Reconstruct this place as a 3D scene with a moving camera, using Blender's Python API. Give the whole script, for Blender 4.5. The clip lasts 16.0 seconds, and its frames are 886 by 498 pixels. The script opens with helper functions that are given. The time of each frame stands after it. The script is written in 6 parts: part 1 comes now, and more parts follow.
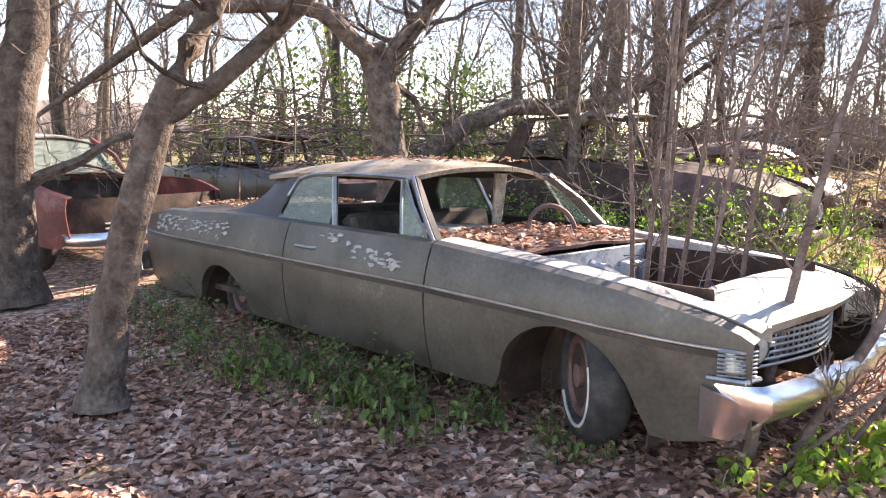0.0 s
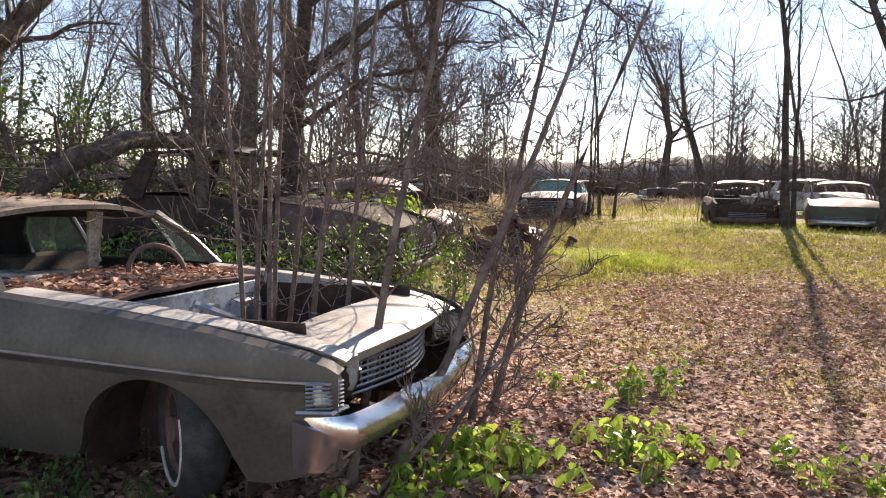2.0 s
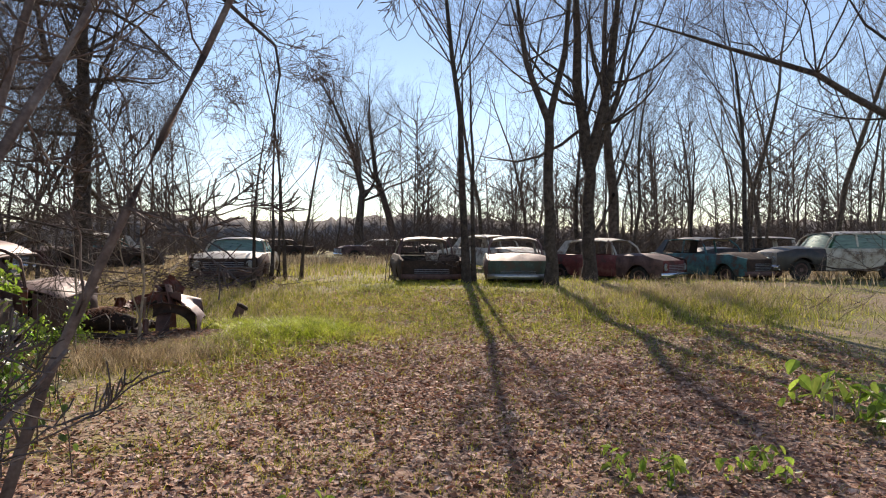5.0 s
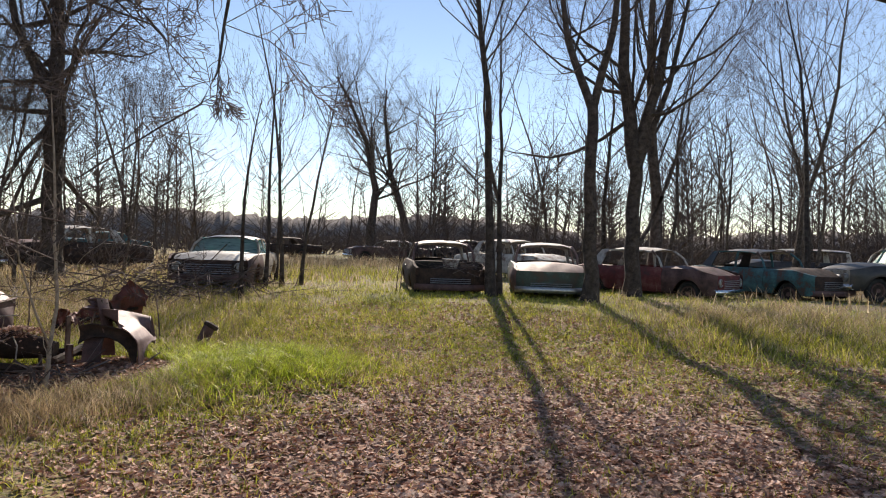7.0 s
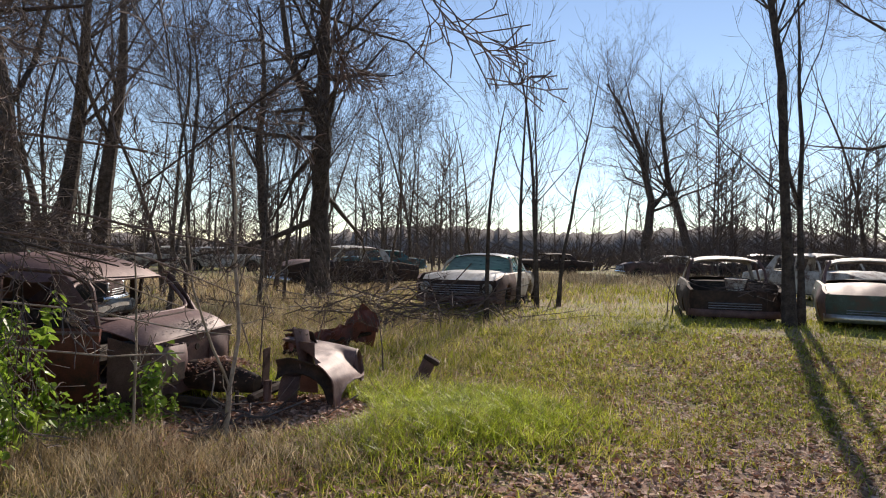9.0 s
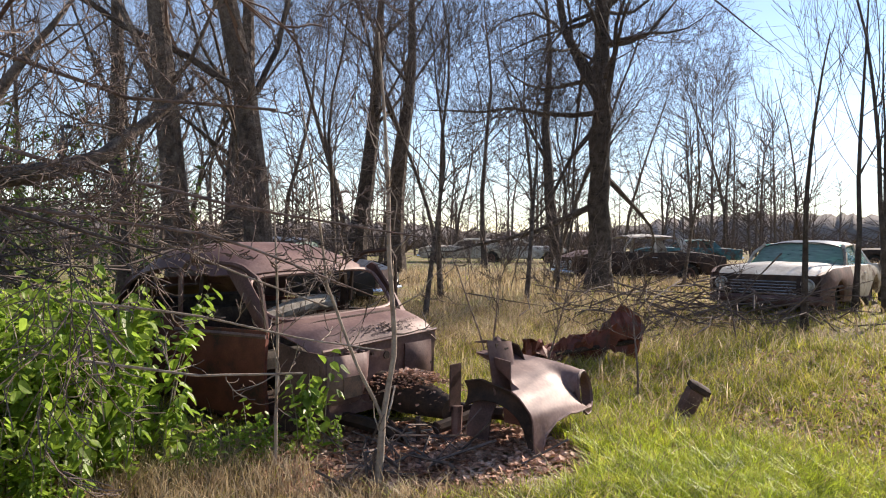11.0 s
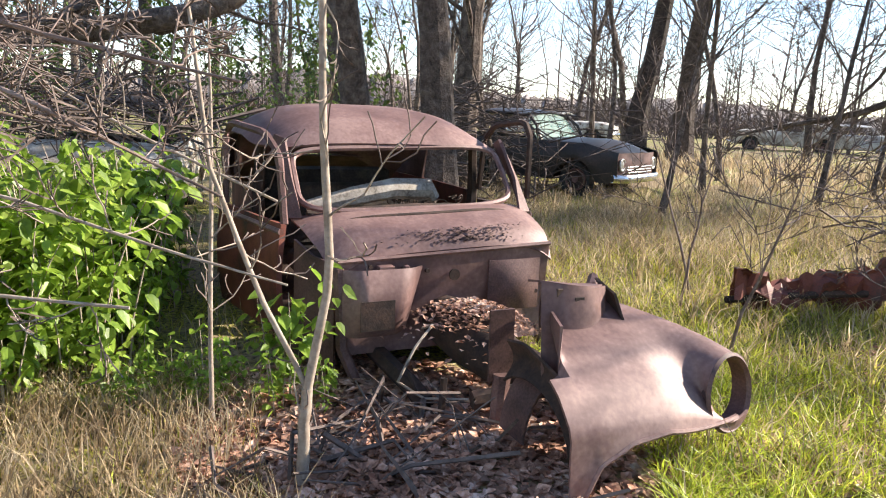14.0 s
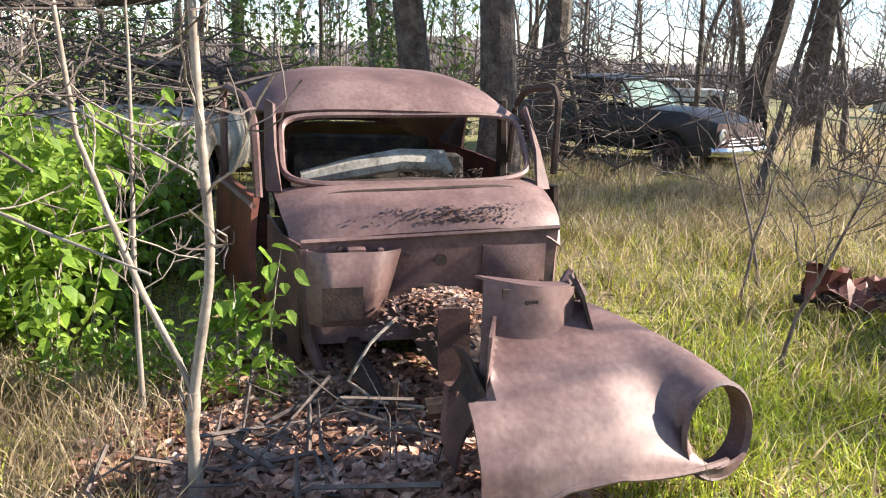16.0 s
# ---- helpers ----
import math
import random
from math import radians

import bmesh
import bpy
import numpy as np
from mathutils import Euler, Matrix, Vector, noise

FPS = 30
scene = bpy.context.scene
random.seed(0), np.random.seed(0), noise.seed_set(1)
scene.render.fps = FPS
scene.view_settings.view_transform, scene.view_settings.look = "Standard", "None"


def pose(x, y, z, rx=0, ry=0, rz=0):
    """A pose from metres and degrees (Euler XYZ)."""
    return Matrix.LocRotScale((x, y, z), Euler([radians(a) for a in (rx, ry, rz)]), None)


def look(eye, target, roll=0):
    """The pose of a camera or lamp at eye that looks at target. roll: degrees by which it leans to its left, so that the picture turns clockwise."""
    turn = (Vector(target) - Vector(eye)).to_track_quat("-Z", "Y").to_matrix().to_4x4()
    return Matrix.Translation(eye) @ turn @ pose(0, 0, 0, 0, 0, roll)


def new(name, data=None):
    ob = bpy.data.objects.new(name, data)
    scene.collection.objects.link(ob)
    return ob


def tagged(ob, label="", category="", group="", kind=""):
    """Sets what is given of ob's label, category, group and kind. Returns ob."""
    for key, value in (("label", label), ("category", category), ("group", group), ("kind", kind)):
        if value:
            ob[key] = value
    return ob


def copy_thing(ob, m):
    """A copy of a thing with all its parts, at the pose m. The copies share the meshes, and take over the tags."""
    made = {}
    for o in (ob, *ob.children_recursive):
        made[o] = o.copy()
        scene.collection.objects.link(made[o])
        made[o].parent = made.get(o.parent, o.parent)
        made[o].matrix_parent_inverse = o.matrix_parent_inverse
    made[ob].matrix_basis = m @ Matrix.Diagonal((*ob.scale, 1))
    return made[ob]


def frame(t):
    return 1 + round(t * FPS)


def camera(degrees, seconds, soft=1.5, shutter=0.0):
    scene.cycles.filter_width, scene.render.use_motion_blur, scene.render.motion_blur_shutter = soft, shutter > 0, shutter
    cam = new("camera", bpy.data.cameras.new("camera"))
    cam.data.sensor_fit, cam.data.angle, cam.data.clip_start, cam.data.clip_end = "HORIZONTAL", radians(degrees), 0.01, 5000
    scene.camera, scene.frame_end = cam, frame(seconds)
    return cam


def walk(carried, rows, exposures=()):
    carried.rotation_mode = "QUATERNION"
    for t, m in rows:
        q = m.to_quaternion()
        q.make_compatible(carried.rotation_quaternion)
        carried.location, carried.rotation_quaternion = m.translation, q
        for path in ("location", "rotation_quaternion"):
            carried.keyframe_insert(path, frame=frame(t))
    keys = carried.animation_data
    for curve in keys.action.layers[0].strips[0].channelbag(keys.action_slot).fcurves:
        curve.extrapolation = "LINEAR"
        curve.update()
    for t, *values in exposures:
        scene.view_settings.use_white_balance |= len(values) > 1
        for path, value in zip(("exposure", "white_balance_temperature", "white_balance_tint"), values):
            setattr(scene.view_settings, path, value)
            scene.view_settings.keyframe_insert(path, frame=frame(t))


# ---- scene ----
cam = camera(64.2, 16.0, soft=1.1)
PATH = [
    (0, (1.043, -3.144, 1.507), (0.314, -1.306, 1.201), 0.7),
    (0.5, (1.054, -3.138, 1.506), (0.463, -1.254, 1.19), 0.7),
    (1, (1.1, -3.123, 1.509), (0.677, -1.193, 1.196), 0.6),
    (1.5, (1.191, -3.054, 1.512), (0.98, -1.086, 1.227), 0.6),
    (2, (1.338, -2.995, 1.513), (1.533, -1.014, 1.317), 0.9),
    (2.5, (1.469, -2.968, 1.521), (2.051, -1.061, 1.359), 1.0),
    (3, (1.545, -2.867, 1.52), (2.356, -1.044, 1.381), 1.2),
    (3.5, (1.644, -2.645, 1.523), (2.538, -0.858, 1.444), 1.2),
    (4, (1.794, -2.503, 1.507), (2.747, -0.746, 1.443), 0.8),
    (4.2, (1.913, -2.437, 1.498), (2.876, -0.685, 1.437), 0.0),
    (6.3, (3.266, 0.766, 1.584), (4.258, 2.503, 1.595), 1.5),
    (6.5, (3.38, 0.863, 1.609), (4.358, 2.607, 1.597), 1.7),
    (7, (3.649, 1.197, 1.582), (4.593, 2.96, 1.563), 1.8),
    (7.5, (3.926, 1.558, 1.625), (4.835, 3.339, 1.597), 1.8),
    (8, (4.243, 1.891, 1.625), (5.032, 3.729, 1.601), 1.9),
    (8.5, (4.497, 2.366, 1.608), (4.984, 4.305, 1.59), 1.6),
    (9, (4.715, 2.851, 1.643), (4.918, 4.841, 1.647), 1.1),
    (9.5, (4.944, 3.354, 1.646), (4.773, 5.347, 1.66), 0.3),
    (9.7, (5.025, 3.561, 1.609), (4.733, 5.54, 1.629), -0.1),
    (11.8, (5.49, 5.784, 1.578), (4.619, 7.576, 1.412), 1.8),
    (12, (5.512, 5.997, 1.559), (4.56, 7.742, 1.344), 2.0),
    (12.5, (5.561, 6.373, 1.565), (4.45, 8.011, 1.277), 1.8),
    (13, (5.526, 6.781, 1.565), (4.359, 8.375, 1.256), 1.8),
    (13.5, (5.624, 7.14, 1.559), (4.359, 8.656, 1.238), 1.6),
    (14, (5.745, 7.523, 1.558), (4.367, 8.919, 1.165), 2.6),
    (14.5, (5.718, 7.807, 1.525), (4.323, 9.176, 1.099), 3.4),
    (15, (5.741, 8.063, 1.553), (4.269, 9.339, 1.1), 2.6),
    (15.5, (5.85, 8.297, 1.561), (4.283, 9.443, 1.079), 3.2),
    (16, (5.831, 8.407, 1.556), (4.259, 9.54, 1.063), 2.5),
]
walk(cam, [(t, look(eye, target, roll)) for t, eye, target, roll in PATH],
     [(0, 2.25, 7600, 22), (1.0, 2.05, 7600, 21), (2.0, 1.1, 7400, 19), (3.0, 0.6, 7200, 18), (6.5, 0.36, 7000, 16), (9.5, 0.2, 6750, 15), (11.8, 1.22, 6950, 17), (16, 1.6, 6400, 9)])

# ---- light ----
SUN_AZ, SUN_EL = radians(27.6), radians(29)
world = bpy.data.worlds.new("sky")
scene.world = world
world.use_nodes = True
wn = world.node_tree.nodes
sky = wn.new("ShaderNodeTexSky")
sky.sky_type, sky.sun_disc = "NISHITA", False
sky.sun_elevation, sky.sun_rotation = SUN_EL, SUN_AZ
sky.air_density, sky.dust_density, sky.ozone_density = 0.85, 0.0, 1.0
wn["Background"].inputs["Strength"].default_value = 0.12
world.node_tree.links.new(sky.outputs[0], wn["Background"].inputs["Color"])
sun = new("sun", bpy.data.lights.new("sun", "SUN"))
sun.data.energy, sun.data.angle, sun.data.color = 5.0, radians(0.5), (1.0, 0.92, 0.80)
TO_SUN = Vector((math.sin(SUN_AZ) * math.cos(SUN_EL), math.cos(SUN_AZ) * math.cos(SUN_EL), math.sin(SUN_EL)))
sun.matrix_world = look(TO_SUN * 60, (0, 0, 0))

# ---- materials ----


def surface(name, colours, scale=6.0, rough=0.8, metal=0.0, bump=0.15, fine=60.0, stops=None, vary=0.0, through_light=0.0, island=False, relief=0.01):
    """A weathered surface: a ramp of colours over two noises, with fine relief."""
    m = bpy.data.materials.new(name)
    m.use_nodes = True
    n, link = m.node_tree.nodes, m.node_tree.links.new
    b = n["Principled BSDF"]
    co = n.new("ShaderNodeTexCoord")
    big, small = n.new("ShaderNodeTexNoise"), n.new("ShaderNodeTexNoise")
    big.inputs["Scale"].default_value, big.inputs["Detail"].default_value, big.inputs["Roughness"].default_value = scale, 6.0, 0.62
    small.inputs["Scale"].default_value, small.inputs["Detail"].default_value = fine, 4.0
    mix = n.new("ShaderNodeMath")
    mix.operation = "MULTIPLY_ADD"
    mix.inputs[1].default_value = 0.35
    link(co.outputs["Object"], big.inputs["Vector"])
    link(co.outputs["Object"], small.inputs["Vector"])
    link(small.outputs[0], mix.inputs[0])
    off = n.new("ShaderNodeMath")
    off.operation = "SUBTRACT"
    off.inputs[1].default_value = 0.175
    link(big.outputs[0], off.inputs[0])
    link(off.outputs[0], mix.inputs[2])
    ramp = n.new("ShaderNodeValToRGB")
    k = len(colours)
    stops = stops or [0.32 + 0.36 * i / max(1, k - 1) for i in range(k)]
    while len(ramp.color_ramp.elements) < k:
        ramp.color_ramp.elements.new(0.5)
    for e, c, p in zip(ramp.color_ramp.elements, colours, stops):
        e.position, e.color = p, (*c, 1)
    link(mix.outputs[0], ramp.inputs[0])
    colour = ramp.outputs[0]
    if vary:
        info = n.new("ShaderNodeNewGeometry") if island else n.new("ShaderNodeObjectInfo")
        hsv = n.new("ShaderNodeHueSaturation")
        rng = n.new("ShaderNodeMapRange")
        rng.inputs["To Min"].default_value, rng.inputs["To Max"].default_value = 1 - vary, 1 + vary
        link(info.outputs["Random Per Island" if island else "Random"], rng.inputs["Value"])
        link(rng.outputs[0], hsv.inputs["Value"])
        link(colour, hsv.inputs["Color"])
        colour = hsv.outputs[0]
    link(colour, b.inputs["Base Color"])
    b.inputs["Roughness"].default_value, b.inputs["Metallic"].default_value = rough, metal
    if bump:
        bp = n.new("ShaderNodeBump")
        bp.inputs["Strength"].default_value, bp.inputs["Distance"].default_value = bump, relief
        link(mix.outputs[0], bp.inputs["Height"])
        link(bp.outputs[0], b.inputs["Normal"])
    if through_light:
        tr, ms = n.new("ShaderNodeBsdfTranslucent"), n.new("ShaderNodeMixShader")
        ms.inputs[0].default_value = through_light
        link(colour, tr.inputs[0])
        link(b.outputs[0], ms.inputs[1])
        link(tr.outputs[0], ms.inputs[2])
        link(ms.outputs[0], n["Material Output"].inputs[0])
    return m


def glass(name, colour, rough=0.08, dust=0.25):
    m = bpy.data.materials.new(name)
    m.use_nodes = True
    n, link = m.node_tree.nodes, m.node_tree.links.new
    b = n["Principled BSDF"]
    b.inputs["Base Color"].default_value = (0.55, 0.6, 0.55, 1)
    b.inputs["Roughness"].default_value = 0.25
    tr, ms = n.new("ShaderNodeBsdfTransparent"), n.new("ShaderNodeMixShader")
    tr.inputs[0].default_value = (*colour, 1)
    no = n.new("ShaderNodeTexNoise")
    no.inputs["Scale"].default_value = 9.0
    mr = n.new("ShaderNodeMapRange")
    mr.inputs["To Min"].default_value, mr.inputs["To Max"].default_value = dust * 0.4, dust * 1.6
    link(no.outputs[0], mr.inputs[0])
    link(mr.outputs[0], ms.inputs[0])
    link(tr.outputs[0], ms.inputs[1])
    link(b.outputs[0], ms.inputs[2])
    link(ms.outputs[0], n["Material Output"].inputs[0])
    return m


RUST = surface("brown rust", [(0.05, 0.026, 0.024), (0.125, 0.066, 0.058), (0.21, 0.12, 0.105)], 3.0, 0.66, 0.1, 0.25, 90)
RUST_PALE = surface("pale dusty rust", [(0.115, 0.060, 0.053), (0.185, 0.106, 0.094), (0.29, 0.185, 0.16)], 2.0, 0.58, 0.1, 0.10, 40)
RUST_RED = surface("red paint gone to rust", [(0.05, 0.028, 0.022), (0.16, 0.045, 0.03), (0.22, 0.07, 0.045)], 4.0, 0.6, 0.0, 0.15, 80)
RUST_DARK = surface("dark rusted iron", [(0.022, 0.015, 0.012), (0.05, 0.03, 0.022), (0.09, 0.05, 0.035)], 8.0, 0.85, 0.1, 0.4, 70)
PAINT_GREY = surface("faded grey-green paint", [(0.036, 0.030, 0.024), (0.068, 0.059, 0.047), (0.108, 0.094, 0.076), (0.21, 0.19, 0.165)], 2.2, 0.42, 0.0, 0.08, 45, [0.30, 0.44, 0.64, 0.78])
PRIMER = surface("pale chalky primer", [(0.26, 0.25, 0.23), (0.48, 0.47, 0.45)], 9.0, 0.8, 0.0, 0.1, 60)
# far paler than the side paint: sunlight on upper faces is in the colour
PAINT_TOP = surface("bleached, sunlit grey paint with leaf dust", [(0.22, 0.19, 0.16), (0.40, 0.38, 0.34), (0.55, 0.53, 0.50)], 3.0, 0.5, 0.1, 0.12, 60)
ROOF_TAN = surface("bleached vinyl roof with rust", [(0.10, 0.07, 0.05), (0.30, 0.24, 0.18), (0.46, 0.39, 0.30)], 2.6, 0.8, 0.0, 0.3, 60)
PAINT_WHITE = surface("chalky white paint with rust", [(0.13, 0.07, 0.05), (0.40, 0.37, 0.33), (0.62, 0.60, 0.56)], 3.0, 0.7, 0.0, 0.15, 50, [0.36, 0.47, 0.62])
PAINT_TEAL = surface("faded teal paint", [(0.09, 0.05, 0.035), (0.035, 0.10, 0.11), (0.08, 0.22, 0.23)], 3.0, 0.7, 0.0, 0.15, 50, [0.38, 0.48, 0.68])
PAINT_GREEN = surface("dull green paint", [(0.10, 0.06, 0.04), (0.055, 0.08, 0.06), (0.14, 0.18, 0.14)], 3.0, 0.7, 0.0, 0.1, 50)
PAINT_RED = surface("faded maroon paint", [(0.06, 0.035, 0.028), (0.17, 0.03, 0.028), (0.26, 0.12, 0.10)], 3.0, 0.65, 0.0, 0.1, 50)
PAINT_BLACK = surface("dull black paint", [(0.012, 0.012, 0.013), (0.03, 0.028, 0.028), (0.07, 0.05, 0.045)], 2.5, 0.4, 0.0, 0.1, 50)
PAINT_BLUE = surface("pale blue firewall paint", [(0.12, 0.13, 0.14), (0.30, 0.36, 0.42), (0.42, 0.48, 0.54)], 5.0, 0.5, 0.0, 0.1, 60)
PAINT_BEIGE = surface("bleached beige paint", [(0.16, 0.10, 0.065), (0.42, 0.36, 0.28), (0.60, 0.55, 0.47)], 3.0, 0.7, 0.0, 0.15, 50, [0.36, 0.47, 0.64])
CHROME = surface("pitted chrome", [(0.30, 0.25, 0.18), (0.62, 0.62, 0.63), (0.75, 0.76, 0.78)], 7.0, 0.24, 1.0, 0.05, 90, [0.25, 0.36, 0.6])
TRIM = surface("dull bright trim", [(0.30, 0.29, 0.27), (0.52, 0.52, 0.51)], 9.0, 0.35, 0.9, 0.05, 90)
TYRE = surface("cracked tyre rubber", [(0.012, 0.012, 0.012), (0.03, 0.029, 0.027), (0.06, 0.055, 0.05)], 9.0, 0.85, 0.0, 0.3, 120)
WHITEWALL = surface("yellowed whitewall", [(0.35, 0.33, 0.28), (0.62, 0.60, 0.54)], 9.0, 0.7)
INSIDE = surface("dark mouldy upholstery", [(0.02, 0.017, 0.014), (0.05, 0.04, 0.033), (0.10, 0.08, 0.06)], 5.0, 0.9, 0.0, 0.4, 50)
SEAT_PALE = surface("torn grey seat padding", [(0.12, 0.10, 0.08), (0.34, 0.30, 0.25), (0.50, 0.46, 0.40)], 7.0, 0.95, 0.0, 0.5, 60)
LENS = surface("ribbed lamp lens", [(0.25, 0.245, 0.21), (0.42, 0.41, 0.37)], 9.0, 0.2)
GLASS = glass("dusty greenish glass", (0.62, 0.74, 0.70))
GLASS_TEAL = glass("teal glass", (0.30, 0.72, 0.66), dust=0.35)
BARK = surface("grey-brown bark", [(0.05, 0.036, 0.028), (0.115, 0.085, 0.066), (0.19, 0.15, 0.12)], 9.0, 0.95, 0.0, 1.0, 38, vary=0.25, relief=0.05)
BARK_DARK = surface("dark bark", [(0.03, 0.022, 0.018), (0.07, 0.052, 0.042), (0.12, 0.095, 0.08)], 7.0, 0.95, 0.0, 1.0, 34, vary=0.25, relief=0.05)
TWIG = surface("brown twigs", [(0.075, 0.054, 0.045), (0.165, 0.125, 0.107)], 12.0, 0.9, 0.0, 0.0, 60, vary=0.2)
TWIG_PALE = surface("pale dry stems", [(0.22, 0.17, 0.13), (0.42, 0.35, 0.28)], 14.0, 0.9, 0.0, 0.2, 60)
SAPLING_BARK = surface("smooth reddish sapling bark", [(0.085, 0.056, 0.044), (0.165, 0.115, 0.095), (0.26, 0.20, 0.17)], 8.0, 0.8, 0.0, 0.3, 60)
LEAF_GREEN = surface("fresh green leaves", [(0.08, 0.19, 0.022), (0.16, 0.33, 0.035), (0.28, 0.45, 0.06)], 3.0, 0.45, 0.0, 0.0, 40, vary=0.4, through_light=0.55, island=True)
LEAF_DARK = surface("dark evergreen leaves", [(0.05, 0.085, 0.02), (0.10, 0.155, 0.035), (0.22, 0.27, 0.06)], 2.0, 0.5, 0.0, 0.0, 40, vary=0.4, through_light=0.4, island=True)
GRASS = surface("green grass", [(0.08, 0.105, 0.015), (0.37, 0.385, 0.045), (0.64, 0.55, 0.15)], 4.0, 0.6, 0.0, 0.0, 25, vary=0.55, through_light=0.4, island=True)
LEAF_NETTLE = surface("light yellow-green nettle leaves", [(0.14, 0.23, 0.03), (0.27, 0.40, 0.055), (0.44, 0.54, 0.10)], 3.0, 0.4, 0.0, 0.0, 40, vary=0.4, through_light=0.55, island=True)
GRASS_LUSH = surface("lush green grass", [(0.10, 0.14, 0.018), (0.42, 0.50, 0.045), (0.66, 0.64, 0.12)], 5.0, 0.5, 0.0, 0.0, 25, vary=0.6, through_light=0.45, island=True)
# ridge tones are lightened: distance haze is painted into them
RIDGE = surface("distant bare woodland paled by haze", [(0.14, 0.115, 0.10), (0.21, 0.175, 0.155), (0.28, 0.235, 0.205)], 0.12, 0.95, 0.0, 0.6, 1.5, relief=1.0)
GRASS_DRY = surface("dry straw grass", [(0.20, 0.135, 0.08), (0.40, 0.305, 0.18), (0.62, 0.52, 0.37)], 3.0, 0.65, 0.0, 0.0, 20, vary=0.6, through_light=0.45, island=True)
LITTER = surface("fallen brown leaves", [(0.20, 0.088, 0.052), (0.44, 0.235, 0.15), (0.68, 0.50, 0.40)], 5.0, 0.75, 0.0, 0.0, 40, vary=0.5, through_light=0.15, island=True)


def ground_material():
    m = bpy.data.materials.new("leafy ground")
    m.use_nodes = True
    n, link = m.node_tree.nodes, m.node_tree.links.new
    b = n["Principled BSDF"]
    co = n.new("ShaderNodeTexCoord")

    def noise_at(scale, detail=6.0):
        t = n.new("ShaderNodeTexNoise")
        t.inputs["Scale"].default_value, t.inputs["Detail"].default_value, t.inputs["Roughness"].default_value = scale, detail, 0.65
        link(co.outputs["Object"], t.inputs["Vector"])
        return t.outputs[0]

    def ramp(value, rows):
        r = n.new("ShaderNodeValToRGB")
        while len(r.color_ramp.elements) < len(rows):
            r.color_ramp.elements.new(0.5)
        for e, (p, c) in zip(r.color_ramp.elements, rows):
            e.position, e.color = p, (*c, 1)
        link(value, r.inputs[0])
        return r.outputs[0]

    cell = n.new("ShaderNodeTexVoronoi")
    cell.inputs["Scale"].default_value = 21.0
    link(co.outputs["Object"], cell.inputs["Vector"])
    leaves = ramp(cell.outputs["Color"], [(0.1, (0.075, 0.042, 0.03)), (0.4, (0.23, 0.125, 0.082)), (0.7, (0.42, 0.265, 0.185)), (0.95, (0.56, 0.44, 0.37))])
    turf = ramp(noise_at(26.0), [(0.36, (0.03, 0.026, 0.012)), (0.46, (0.11, 0.10, 0.026)), (0.56, (0.34, 0.33, 0.045)), (0.70, (0.50, 0.40, 0.16))])
    straw = ramp(noise_at(21.0), [(0.38, (0.06, 0.042, 0.022)), (0.5, (0.27, 0.20, 0.11)), (0.7, (0.40, 0.31, 0.18))])
    dry = n.new("ShaderNodeMapRange")
    dry.inputs["From Min"].default_value, dry.inputs["From Max"].default_value = 0.46, 0.58
    link(noise_at(0.45), dry.inputs[0])
    blend = n.new("ShaderNodeMix")
    blend.data_type = "RGBA"
    link(dry.outputs[0], blend.inputs[0])
    link(turf, blend.inputs[6])
    link(straw, blend.inputs[7])
    turf = blend.outputs[2]
    where = n.new("ShaderNodeAttribute")
    where.attribute_name = "turf"
    add = n.new("ShaderNodeMath")
    add.operation = "MULTIPLY_ADD"
    add.inputs[1].default_value = 1.4
    add.inputs[2].default_value = -0.7
    link(noise_at(1.1), add.inputs[0])
    tot = n.new("ShaderNodeMath")
    link(add.outputs[0], tot.inputs[0])
    link(where.outputs["Fac"], tot.inputs[1])
    cut = n.new("ShaderNodeMapRange")
    cut.inputs["From Min"].default_value, cut.inputs["From Max"].default_value = 0.35, 0.65
    link(tot.outputs[0], cut.inputs[0])
    mx = n.new("ShaderNodeMix")
    mx.data_type = "RGBA"
    link(cut.outputs[0], mx.inputs[0])
    link(leaves, mx.inputs[6])
    link(turf, mx.inputs[7])
    link(mx.outputs[2], b.inputs["Base Color"])
    b.inputs["Roughness"].default_value = 0.95
    bp = n.new("ShaderNodeBump")
    bp.inputs["Strength"].default_value, bp.inputs["Distance"].default_value = 0.35, 0.02
    link(cell.outputs["Distance"], bp.inputs["Height"])
    link(bp.outputs[0], b.inputs["Normal"])
    return m


# ---- mesh helpers ----


